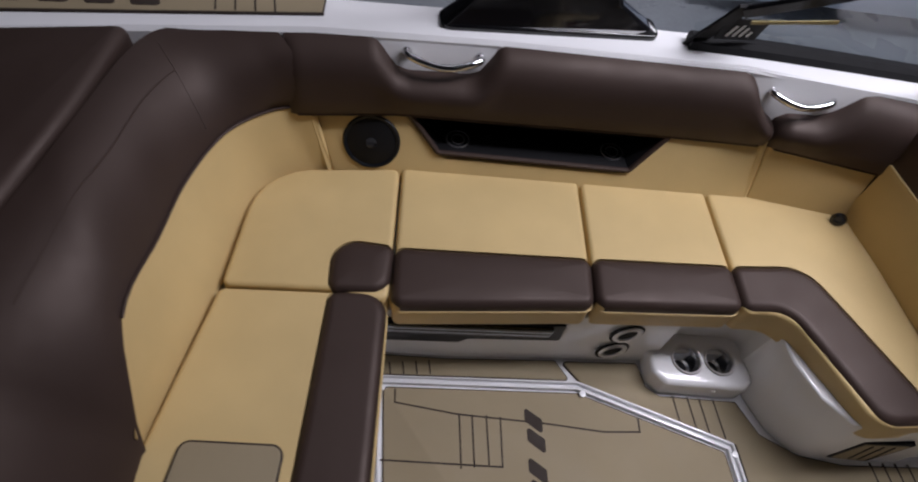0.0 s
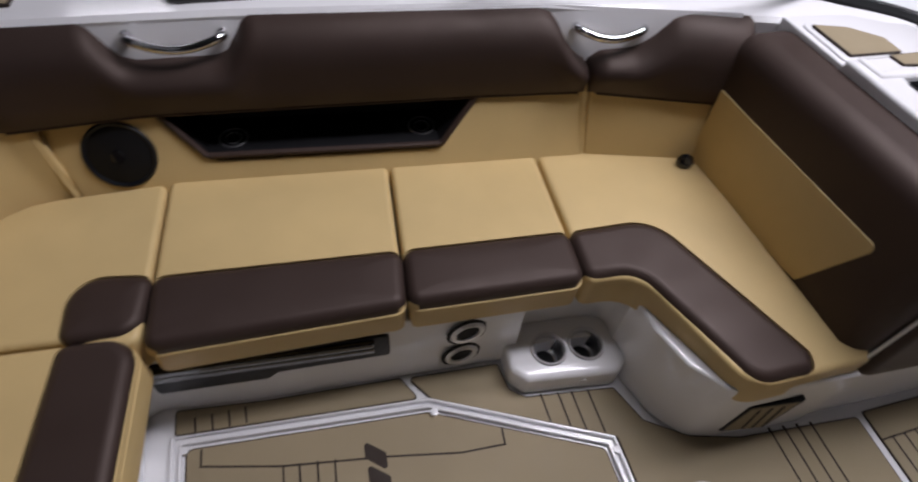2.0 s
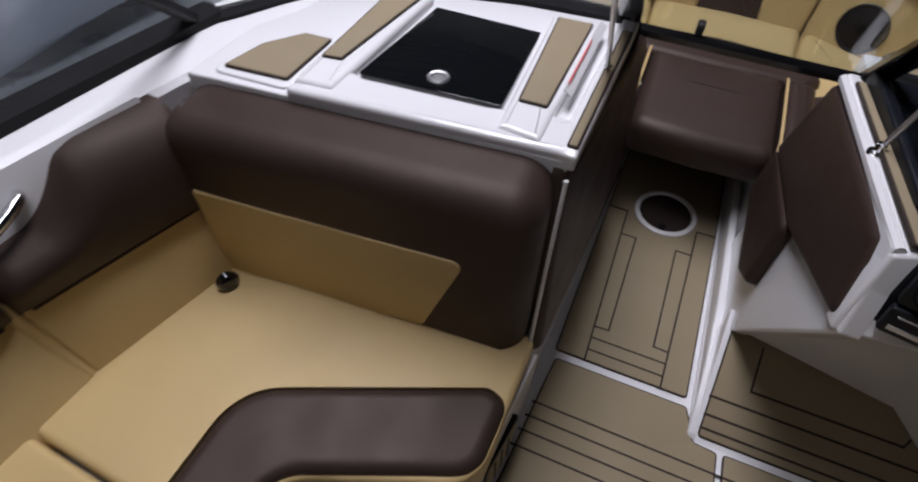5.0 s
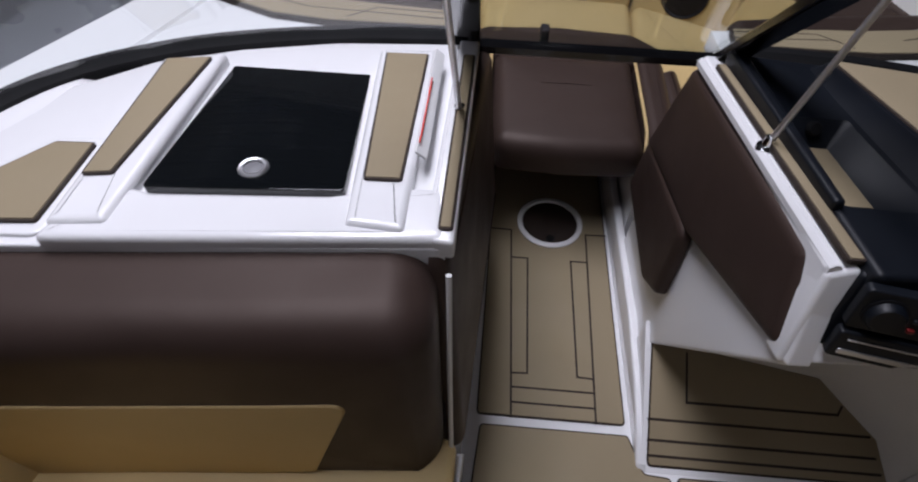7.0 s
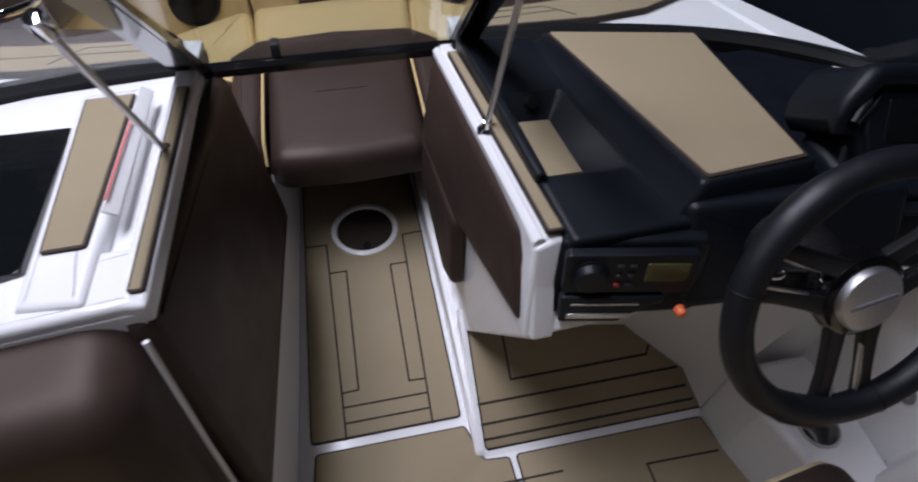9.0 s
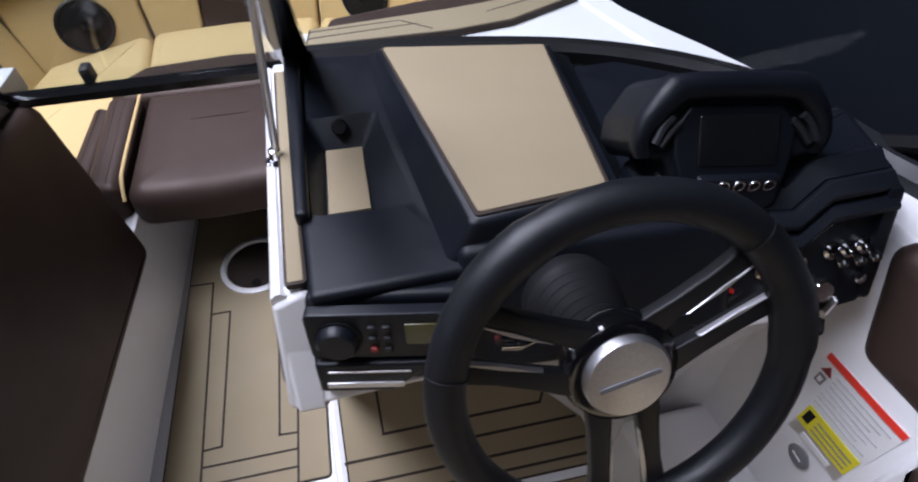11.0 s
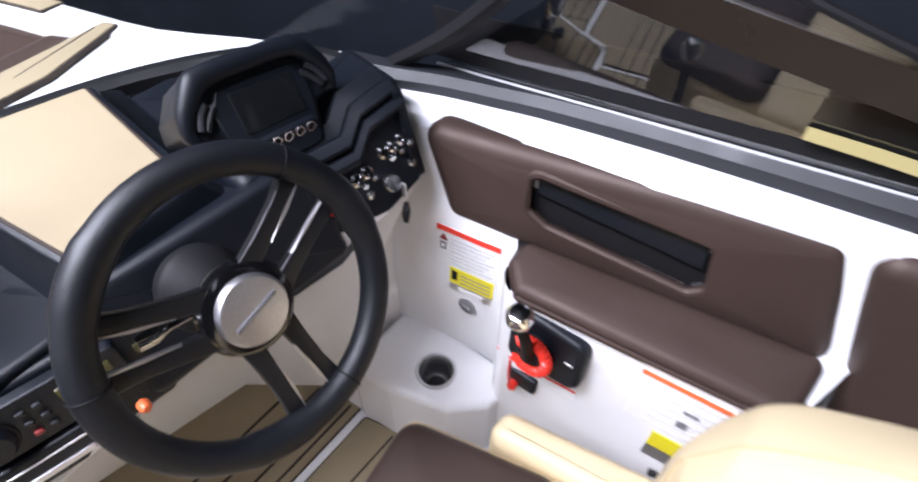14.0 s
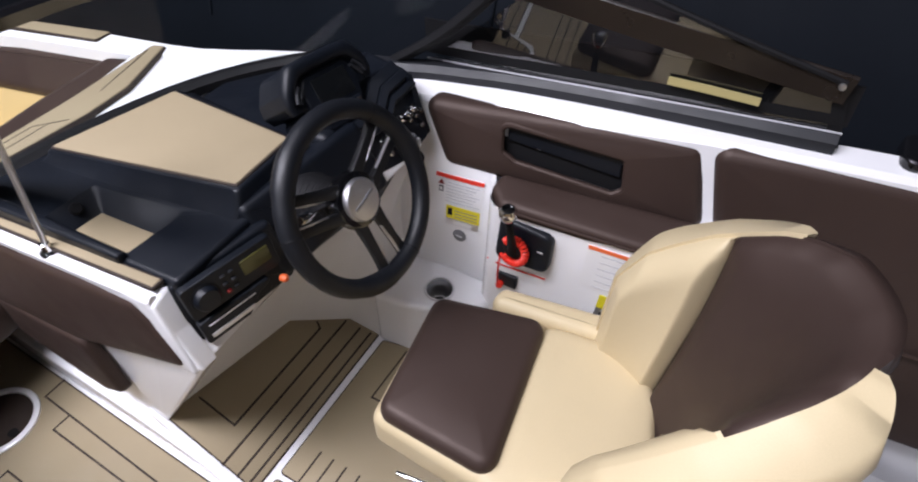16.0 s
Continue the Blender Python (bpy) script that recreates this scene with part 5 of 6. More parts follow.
side = thing("side_liner", (-0.8, -1.05, 0), "glossy white moulded side wall of the cockpit", "side wall", kind="structure")
bm = grid(lambda u, v: V(-2.6 + 2.52 * u, wall_y(-2.6 + 2.52 * u, wall_top(-2.6 + 2.52 * u) * v), wall_top(-2.6 + 2.52 * u) * v), 200, 14)
part("wall", bm, GEL, side, sharp=60)
m_shelf = fillet([(-0.085, -0.80), (-0.085, -1.02), (-0.42, -1.02), (-0.40, -0.92), (-0.33, -0.855), (-0.20, -0.815)], 0.02)
stbd_shelf = part("cup_shelf", pillow(m_shelf, 0.0, 0.235, 0.02, rim=False), GEL, side)
cut(stbd_shelf, lathe([(0.0, 0.15), (0.041, 0.15), (0.041, 0.26), (0.0, 0.26)], Matrix.Translation((-0.255, -0.915, 0)), 32))
cup_holder((-0.255, -0.915, 0.236), 0.046, 0.075)

wide_pad = thing("side_bolster", (-0.5, -1.08, 0.65), "dark brown padded side panel with black pocket", "bolster")
bm = rings(bmesh.new(), [[V(x, -along(INNER_S, x) + d, z) for d, z in ((-0.004, deck_z(x, -1) - 0.01), (0.02, 0.56), (-0.03, 0.56), (-0.05, deck_z(x, -1) - 0.01))] for x in (-2.6 + 0.05 * k for k in range(51))])
upper_wall = part("upper_wall", bm, GEL, side, sharp=60)
bm = rings(bmesh.new(), [[V(x, y0, z) for y0, z in ((wall_y(x, 0), 0.626), (wall_y(x, 0) - 0.03, 0.600), (-along(INNER_S, x) - 0.01, 0.600), (-along(INNER_S, x) - 0.01, 0.630))] for x in (-2.6 + 0.05 * k for k in range(45))])
part("ledge", bm, GEL, side)
pts = [(-0.212, -1.010, 0.632), (-0.872, -1.128, 0.608), (-0.798, -1.150, 0.842), (-0.128, -1.030, 0.806)]
bolster = part("pad", pad(pts, (0, 1, 0.2), 0.05, 0.030, [0.03, 0.035, 0.035, 0.02], 0.006), BROWN, wide_pad)
m = plane(pts[0], pts[1], pts[2], (0, 1, 0.2))
poc = flat([(-0.348, -1.04, 0.790), (-0.356, -1.03, 0.712), (-0.395, -1.04, 0.690), (-0.640, -1.08, 0.664), (-0.668, -1.08, 0.686), (-0.650, -1.10, 0.768)], m)
cut(bolster, pillow(fillet(poc, 0.016), -0.026, 0.06, 0.0005, m=m))
cut(upper_wall, pillow(fillet(poc, 0.016), -0.07, 0.06, 0.0005, m=m))
part("pocket", pillow(fillet(poc, 0.016), -0.032, -0.0255, 0.0005, m=m), PITCH, wide_pad, "black pocket back")
part("pocket_wall", rings(bmesh.new(), [[m @ V(p.x, p.y, d) for p in fillet(poc, 0.017)] for d in (-0.028, -0.0135)], cap_first=False, cap_last=False), PITCH, wide_pad, "black pocket wall")
poc2 = flat([(-0.362, -1.04, 0.782), (-0.368, -1.03, 0.745), (-0.648, -1.09, 0.708), (-0.642, -1.10, 0.757)], m)
part("pocket_lip", pillow(fillet(poc2, 0.004), -0.026, -0.015, 0.003, m=m), BLACK, wide_pad, "black plastic pocket shelf")
part("pocket_rim", tube([m @ V(p.x, p.y, -0.006) for p in fillet([V(q[0], q[1], 0).to_2d() for q in poc], 0.02)], 0.008, 8, closed=True), BROWN, wide_pad, "rolled brown vinyl rim")
arm = thing("arm_rest", (-0.6, -0.98, 0.62), "dark brown padded arm rest ledge", "arm rest")
part("pad", pad([(-0.366, -0.985, 0.652), (-0.410, -0.940, 0.648), (-0.85, -0.995, 0.640), (-0.86, -1.125, 0.655), (-0.37, -1.038, 0.668)], (0, 0.35, 1), 0.035, 0.02, 0.02, 0.002), BROWN, arm)
part("piping", tube([V(-0.415, -0.940, 0.632), V(-0.63, -0.966, 0.628), V(-0.855, -0.997, 0.622)], 0.004, 6), BROWN, arm, "front piping")
rear_pad = thing("side_bolster", (-1.4, -1.15, 0.5), "long dark brown padded side panel aft of the helm", "bolster")
part("pad", pad([(-0.888, -1.118, 0.62), (-0.95, -1.09, 0.12), (-2.3, -1.25, 0.12), (-2.3, -1.30, 0.93), (-0.808, -1.155, 0.850)], (0, 1, 0.2), 0.05, 0.032, 0.035, 0.005), BROWN, rear_pad)
part("seam", tube([V(-0.925, -1.105, 0.46), V(-2.28, -1.250, 0.46)], 0.005, 6), BROWN, rear_pad, "stitched seam")

# labels on the white wall
def wall_sheet(x0, x1, z0, z1, lift, x_skew=0.0):
    n = 4
    bm = bmesh.new()
    loops = []
    for i in range(n + 1):
        x = x0 + (x1 - x0) * i / n
        loops.append([V(x, wall_y(x, z) + d, z) for d, z in ((lift, z0), (lift, z1), (lift - 0.0015, z1), (lift - 0.0015, z0))])
    return rings(bm, loops)


def warning_label(x0, x1, z0, z1, top, lines, label):
    t = thing("warning_label", ((x0 + x1) / 2, wall_y(x0, z0), z0), label, "label", "warning labels")
    part("sheet", wall_sheet(x0, x1, z0, z1, 0.002), PAPER, t)
    part("header", wall_sheet(x0, x1, z1 - 0.012, z1, 0.0032), top, t)
    for k in range(lines):
        z = z1 - 0.026 - (z1 - z0 - 0.034) * k / max(1, lines - 1)
        part("text_bar", wall_sheet(x0 + (x1 - x0) * 0.22, x0 + (x1 - x0) * (0.93 - 0.07 * (k % 3)), z, z + 0.0016, 0.003), FAINT, t)
    if top is RED:
        xa, xb = x0 + (x1 - x0) * 0.04, x0 + (x1 - x0) * 0.18
        za, d = z1 - 0.036, V(0, 0.003, 0)
        corner = [V(x, wall_y(x, z), z) for x, z in ((xa, za), (xb, za), ((xa + xb) / 2, za + 0.016))]
        part("pictogram", rings(bmesh.new(), [[p + d * k for p in corner] for k in (0.5, 1.0)]), DIM_RED, t, "small dark red warning triangle")
        part("pictogram", wall_sheet(xa + (xb - xa) * 0.15, xb - (xb - xa) * 0.15, za - 0.026, za - 0.006, 0.003), PRINT, t, "small grey pictogram")
        part("pictogram_centre", wall_sheet(xa + (xb - xa) * 0.32, xb - (xb - xa) * 0.32, za - 0.021, za - 0.011, 0.0036), PAPER, t)
    else:
        xm = x0 + (x1 - x0) * 0.52
        part("pictogram", wall_sheet(xm, xm + (x1 - x0) * 0.16, z1 - 0.066, z1 - 0.058, 0.0036), PRINT, t, "small grey pictogram")
        part("pictogram", wall_sheet(xm, xm + (x1 - x0) * 0.11, z1 - 0.112, z1 - 0.094, 0.0036), PRINT, t, "small grey pictogram")
    return t


warning_label(-0.190, -0.325, 0.505, 0.605, RED, 7, "white printed warning label with orange-red header")
yl = thing("warning_label", (-0.27, -1.0, 0.44), "yellow warning label with grey foot", "label", "warning labels")
part("sheet", wall_sheet(-0.222, -0.320, 0.452, 0.498, 0.002), YELLOW, yl)
part("foot", wall_sheet(-0.222, -0.320, 0.428, 0.452, 0.002), STEEL, yl)
for k in range(3):
    part("text_bar", wall_sheet(-0.248, -0.314, 0.461 + 0.011 * k, 0.4635 + 0.011 * k, 0.003), PRINT, yl)
part("pictogram", wall_sheet(-0.227, -0.240, 0.464, 0.490, 0.003), PITCH, yl, "small black pictogram")
part("pictogram", wall_sheet(-0.245, -0.300, 0.433, 0.444, 0.003), PAPER, yl, "pale printed outline")
wl = warning_label(-0.640, -0.80, 0.45, 0.60, ORANGE, 6, "white printed warning label with orange header")
part("yellow_strip", wall_sheet(-0.700, -0.80, 0.385, 0.435, 0.0025), YELLOW, wl)
part("grey_foot", wall_sheet(-0.700, -0.80, 0.345, 0.385, 0.0025), STEEL, wl)
plug = thing("wall_plug", (-0.265, -0.99, 0.392), "grey oval plug in the white wall", "plug")
part("disc", lathe([(0.022, 0), (0.021, 0.003), (0.016, 0.005), (0.0, 0.004)], aim((-0.265, wall_y(-0.265, 0.392), 0.392), (0, 1, 0.05)), 26), PRINT, plug)
part("slot", block((0.020, 0.004, 0.002), aim((-0.265, wall_y(-0.265, 0.392) + 0.0055, 0.392), (0, 1, 0)), 0.001), STEEL, plug)

# throttle
throttle = thing("throttle", (-0.49, -0.97, 0.45), "black throttle control with chrome ball knob and red lanyard", "throttle")
ty = wall_y(-0.49, 0.53)
part("plate", pillow(fillet([(-0.075, -0.07), (0.075, -0.055), (0.07, 0.065), (-0.075, 0.075)], 0.025), -0.005, 0.022, 0.012, m=aim((-0.488, ty, 0.528), (0, 1, 0.1))), BLACK, throttle)
part("badge", block((0.016, 0.005, 0.002), aim((-0.535, ty + 0.024, 0.545), (0, 1, 0.1)), 0.001), STEEL, throttle)
part("hub", lathe([(0.030, 0.0), (0.028, 0.026), (0.020, 0.034), (0.0, 0.036)], aim((-0.470, ty + 0.015, 0.535), (0, 1, 0.1)), 24), PITCH, throttle)
part("lever", tube([V(-0.470, ty + 0.045, 0.535), V(-0.468, ty + 0.062, 0.60), V(-0.465, ty + 0.082, 0.665)], [0.013, 0.010, 0.009], 12), PITCH, throttle)
part("knob", lathe([(0.009, -0.030), (0.016, -0.020), (0.0215, -0.006), (0.0215, 0.006), (0.015, 0.017), (0.0, 0.022)], aim((-0.465, ty + 0.092, 0.706), (0, 0.2, 1)), 24), CHROME, throttle, "polished chrome ball knob")
coil = []
for k in range(201):
    a = 2 * math.pi * k / 10
    b = -2.6 + 5.2 * k / 200
    c = V(-0.472 - 0.031 * math.cos(b), ty + 0.040, 0.530 + 0.042 * math.sin(b))
    out = V(-math.cos(b), 0, math.sin(b))
    coil.append(c + out * 0.007 * math.cos(a) + V(0, 0.007 * math.sin(a), 0))
part("lanyard", tube(coil, 0.0048, 6), RED, throttle, "coiled red kill-switch lanyard")
part("cord", tube(smooth_path([(-0.440, ty + 0.05, 0.50), (-0.437, ty + 0.045, 0.44), (-0.432, ty + 0.03, 0.39), (-0.436, ty + 0.03, 0.35)], 5), 0.003, 6), RED, throttle)
kill = thing("kill_switch", (-0.45, -0.98, 0.37), "small black kill switch with red clip", "switch")
part("plate", block((0.060, 0.050, 0.012), aim((-0.452, wall_y(-0.452, 0.37) + 0.004, 0.372), (0, 1, 0)), 0.006), BLACK, kill)
part("clip", lathe([(0.010, 0.0), (0.010, 0.014), (0.0, 0.016)], aim((-0.438, wall_y(-0.44, 0.36) + 0.010, 0.358), (0, 1, 0)), 14), RED, kill, "red clip")
red_tag = thing("warning_label", (-0.46, -0.98, 0.40), "thin red-lined warning strip below the throttle", "label", "warning labels")
part("sheet", wall_sheet(-0.385, -0.555, 0.392, 0.428, 0.0018), PAPER, red_tag)
part("line", wall_sheet(-0.385, -0.555, 0.420, 0.426, 0.003), RED, red_tag)

# ---- helm seat ----
hs = thing("captain_chair", (-0.72, -0.60, 0), "cream and dark brown bucket helm chair with flip-up bolster", "chair")
part("pedestal", lathe([(0.16, 0.0), (0.16, 0.012), (0.055, 0.03), (0.05, 0.36), (0.12, 0.38)], Matrix.Translation((-0.72, -0.60, 0.0)), 28), STEEL, hs, "metal seat pedestal")
part("shell", pillow(fillet([(-0.425, -0.42), (-0.43, -0.745), (-0.62, -0.80), (-0.95, -0.84), (-1.02, -0.62), (-0.95, -0.36), (-0.66, -0.39)], 0.05), 0.37, 0.43, 0.02, low_r=0.02), BLACK, hs)
part("seat", pillow(fillet([(-0.60, -0.375), (-0.60, -0.79), (-0.78, -0.815), (-0.91, -0.75), (-0.95, -0.58), (-0.91, -0.42), (-0.80, -0.355)], 0.08), 0.41, 0.50, 0.035, 0.008), CREAM, hs)
part("front_base", pillow(fillet([(-0.402, -0.384), (-0.360, -0.722), (-0.64, -0.795), (-0.69, -0.374)], 0.03), 0.41, 0.500, 0.03), CREAM, hs)
part("flip_bolster", pillow(fillet([(-0.414, -0.394), (-0.370, -0.708), (-0.632, -0.776), (-0.682, -0.392)], 0.035), 0.478, 0.53, 0.026, 0.006), BROWN, hs, "dark brown flip-up front bolster")
part("buckle", block((0.07, 0.012, 0.02), pose(-0.53, -0.345, 0.42, 0, 0, 10), 0.004), CHROME, hs, "bright adjuster lever")


def shell_pt(a, h):
    """The inside of the bucket back: a, the angle from straight aft (starboard minus), h from 0 (seat) to 1 (top)."""
    top = along([(0.0, 1.035), (0.45, 1.027), (0.65, 1.006), (0.8, 0.978), (1.1, 0.897), (1.4, 0.790), (1.6, 0.66)], abs(a))
    top += 0.02 * max(0.0, min(1.0, (a - 0.55) / 0.3))
    rx, ry = 0.205 + 0.112 * h * (top - 0.44) / 0.58, 0.225 + 0.006 * h
    p = V(-rx * math.cos(a), ry * math.sin(a), 0.44 + (top - 0.44) * h)
    return Matrix.Translation((-0.761, -0.592, 0)) @ Matrix.Rotation(math.radians(7.3), 4, "Z") @ p


def back_piece(a_low, a_top, inner, outer, drop, mat, name, label="", n=52, k=16):
    """A cushion of the back between two pairs of angles (at the seat and at the top), with its depth to each side of the shell."""
    bm = bmesh.new()
    loops = []
    for i in range(n + 1):
        edge = min(1.0, min(i, n - i) / 6.0)
        fr, bk = [], []
        for j in range(k + 1):
            h = j / k
            a = (a_low[0] + (a_low[1] - a_low[0]) * i / n) * (1 - h) + (a_top[0] + (a_top[1] - a_top[0]) * i / n) * h
            p = shell_pt(a, h)
            p.z -= drop * h * min(1.0, max(0.0, (abs(a) - 0.35) / 0.2))
            inward = (V(-0.772, -0.602, p.z) - p).normalized()
            e = min(edge, min(1.0, min(j + 1, k - j) / 3.0))
            fr.append(p + inward * inner * (0.25 + 0.75 * math.sin(e * math.pi / 2)))
            bk.append(p - inward * outer * (0.10 + 0.90 * math.sin(math.pi * min(1.0, (0.40 if mat == CREAM else 0.08) + 0.80 * (1 - h) ** 0.5) * 0.5 + 0.0)) * (0.25 + 0.75 * math.sin(min(1.0, min(i, n - i) / 16.0) * math.pi / 2)))
        loops.append(fr + bk[::-1])
    rings(bm, loops)
    return part(name, bm, mat, hs, label, sharp=75)


for s in (1, -1):
    end = 1.54
    back_piece((s * 0.70, s * end), (s * 0.985, s * end), 0.045, 0.01, 0.004, CREAM, "back_wing", "cream vinyl inner back wing")
    start = 0.38 if s > 0 else 0.70
    back_piece((s * start, s * (end + 0.02)), (s * start, s * (end + 0.02)), -0.004, 0.105, -0.006, CREAM, "outer_roll", "cream vinyl outer roll")
    part("welt", tube([shell_pt(s * (0.46 + (end - 0.44) * k / 20), 0.15) + (shell_pt(s * (0.46 + (end - 0.44) * k / 20), 0.15) - V(-0.772, -0.602, shell_pt(s * (0.46 + (end - 0.44) * k / 20), 0.15).z)).normalized() * 0.072 for k in range(21)], 0.006, 6), PITCH, hs)
back_piece((-0.69, 0.69), (-0.975, 0.975), 0.040, 0.008, 0.004, BROWN, "backrest", "dark brown vinyl centre back")
back_piece((-0.71, 0.39), (-0.71, 0.39), 0.0, 0.08, 0.0, BROWN, "head_roll", "dark brown vinyl head roll")
part("arm", pillow(fillet([(-0.48, -0.765), (-0.49, -0.83), (-0.86, -0.90), (-0.86, -0.82)], 0.025), 0.42, 0.505, 0.025), CREAM, hs, "cream vinyl side bolster")

# ---- windshield ----
def mirror(pts, s):
    return [V(p[0], p[1] * s, p[2]) for p in pts]


BASE = [(0.550, 0.285, 0.742), (0.525, 0.52, 0.745), (0.465, 0.76, 0.750), (0.385, 0.925, 0.756), (0.270, 1.055, 0.765), (0.10, 1.135, 0.782), (0.05, 1.160, 0.788)]
BASES = {1: BASE, -1: BASE[:4] + [(0.278, 1.050, 0.764), (0.19, 1.086, 0.775), (0.10, 1.100, 0.783)]}
SIDE = {1: [(0.06, 1.165, 0.795), (-0.30, 1.225, 0.808), (-0.65, 1.278, 0.820), (-0.97, 1.322, 0.826)],
        -1: [(0.10, 1.100, 0.784), (0.0, 1.118, 0.793), (-0.10, 1.148, 0.801), (-0.20, 1.168, 0.809), (-0.33, 1.189, 0.821), (-0.60, 1.213, 0.846), (-1.03, 1.236, 0.883)]}
TOPF = {1: [(0.055, 0.287, 1.245), (0.005, 0.45, 1.258), (-0.09, 0.64, 1.27), (-0.22, 0.80, 1.277), (-0.36, 0.91, 1.28), (-0.500, 0.978, 1.28)],
        -1: [(0.055, 0.287, 1.245), (0.020, 0.45, 1.250), (-0.05, 0.64, 1.250), (-0.14, 0.82, 1.235), (-0.25, 1.00, 1.205), (-0.355, 1.128, 1.170)]}
TOPS = {1: [(-0.51, 0.982, 1.28), (-0.66, 1.06, 1.19), (-0.79, 1.14, 1.09), (-0.90, 1.23, 0.990)],
        -1: [(-0.365, 1.132, 1.165), (-0.57, 1.166, 1.112), (-0.77, 1.195, 1.066), (-0.985, 1.214, 1.022)]}
for s in (1, -1):
    ws = thing("windshield", (0.4, 0.7 * s, 0.74), "curved glass windshield with black base rail and frame", "windshield", "windshields")
    b, t = smooth_path(mirror(BASES[s], s), 6), smooth_path(mirror(TOPF[s], s), 6)
    part("base_rail", ribbon([p + V(0, 0, -0.012) for p in b], 0.044, 0.036, r=0.012), PITCH, ws)
    part("top_rail", ribbon([p + V(0, 0, -0.01) for p in t], 0.020, 0.022, r=0.006), GLOSSBLACK, ws)
    pane = part("pane", rings(bmesh.new(), [[p, q] for p, q in zip(b, t)], False, False, closed=False), GLASS if s > 0 else FRONT_GLASS, ws, "clear curved pane")
    pane.visible_shadow = False
    part("inner_post", ribbon([V(0.545, 0.287 * s, 0.735), V(0.055, 0.290 * s, 1.245)], 0.048, 0.026, side=(0, 1, 0), r=0.008), GLOSSBLACK, ws)
    post_line = [V(0.02, 1.180, 0.795), V(-0.505, 0.980, 1.28)] if s > 0 else smooth_path([V(0.030, -1.135, 0.795), V(-0.116, -1.136, 0.906), V(-0.23, -1.134, 1.017), V(-0.362, -1.132, 1.168)], 4)
    part("corner_post", ribbon(post_line, 0.032, 0.020, side=(0.8, 0.4 * s, 0.2), r=0.006), PITCH, ws)
    sd, st = smooth_path(mirror(SIDE[s], s), 6), smooth_path(mirror(TOPS[s], s), 6)
    wing = thing("side_window", (-0.5, 1.2 * s, 0.81), "low wedge-shaped side window with dark rubber base rail", "side window", "side windows")
    part("base_rail", ribbon([p + V(0, 0, -0.010) for p in sd], 0.056, 0.040, r=0.014), RAIL if s < 0 else PITCH, wing)
    if s < 0:
        on_pane = lambda p: V(p.x, -(1.2705 - 0.08 * p.x - 0.1324 * p.z), p.z)
        sd, st = [[on_pane(p) for p in even(line, 31)][3:] for line in ([p for p in sd if p.x < 0.035], st)]
    if s < 0:
        # border strip, made taller to mask the gunwale's reflection in the pane
        part("masking_border", ribbon([p + V(0, 0.004, 0.047) for p in sd], 0.006, 0.090, side=(0, 1, 0.0)), PITCH, wing, "black printed border")
    if s > 0:
        part("top_rail", ribbon([p + V(0, 0, -0.012) for p in st], 0.024, 0.030, r=0.008), GLOSSBLACK, wing)
        part("end_post", ribbon([sd[-1] + V(0.01, 0, -0.02), st[-1] + V(-0.005, 0, 0.015)], 0.05, 0.012, side=(1, 0, 0), r=0.003), PITCH, wing)
    else:
        part("top_rail", ribbon([p.lerp(q, 0.72) + V(0, 0.002, 0) for p, q in zip(sd, st)], 0.012, 0.058, r=0.004), BROWN_FRAME, wing, "dark bronze upper frame")
        part("top_bead", ribbon([p + V(0, 0, 0.0) for p in st], 0.016, 0.010, r=0.004), PITCH, wing)
        part("end_post", ribbon([sd[-1] + V(0.004, 0, -0.012), st[-1] + V(0.004, 0, 0.010)], 0.028, 0.012, side=(1, 0, 0), r=0.003), PITCH, wing)
        part("end_bolt", lathe([(0.007, 0.0), (0.007, 0.004), (0.0, 0.006)], aim(st[-1] + V(0.004, 0.010, 0.0), (0, 1, 0)), 12), STEEL, wing)
        part("base_trim", ribbon([p + V(0, 0.006, 0.0285) for p in sd], 0.005, 0.004, r=0.001), FAINT, wing, "pale trim line along the rail")
    if s > 0:
        for k in range(4):
            q = sd[-1].lerp(st[-1], 0.45) + V(0.055 + 0.022 * k, -0.004, 0.0)
            part("white_bar", ribbon([q + V(-0.008, 0, -0.02), q + V(0.004, -0.012, 0.022 + 0.004 * k)], 0.009, 0.003, side=(1, 0, 0)), PAPER, wing, "white printed stripe")
        part("printed_border", ribbon([sd[-1].lerp(st[-1], 0.42) + V(0.02, 0.004, -0.03), sd[-1].lerp(st[-1], 0.42) + V(0.15, 0.0, -0.03)], 0.003, 0.09, side=(0, 1, 0.3)), PITCH, wing, "black printed border")
        part("orange_print", ribbon([sd[-3].lerp(st[-3], 0.62), sd[-9].lerp(st[-9], 0.62)], 0.003, 0.014, side=(0, 1, 0.3)), FADED, wing, "faded yellow lettering bar")
    curved = [[V(p.x + (q.x - p.x) * t, p.y + (q.y - p.y) * (0.8 * t + 0.2 * t * t), p.z + 0.02 + (q.z - p.z - 0.02) * t) for t in (k / 10 for k in range(11))] for p, q in zip(sd, st)]
    rows_ = curved if s < 0 else [[p + V(0, 0, 0.02), p + V(0, 0.014 * s, 0.05 + 0.03 * (q.z - p.z)), p.lerp(q, 0.5) + V(0, 0.030 * s, 0.01), p.lerp(q, 0.8) + V(0, 0.018 * s, 0.005), q] for p, q in zip(sd, st)]
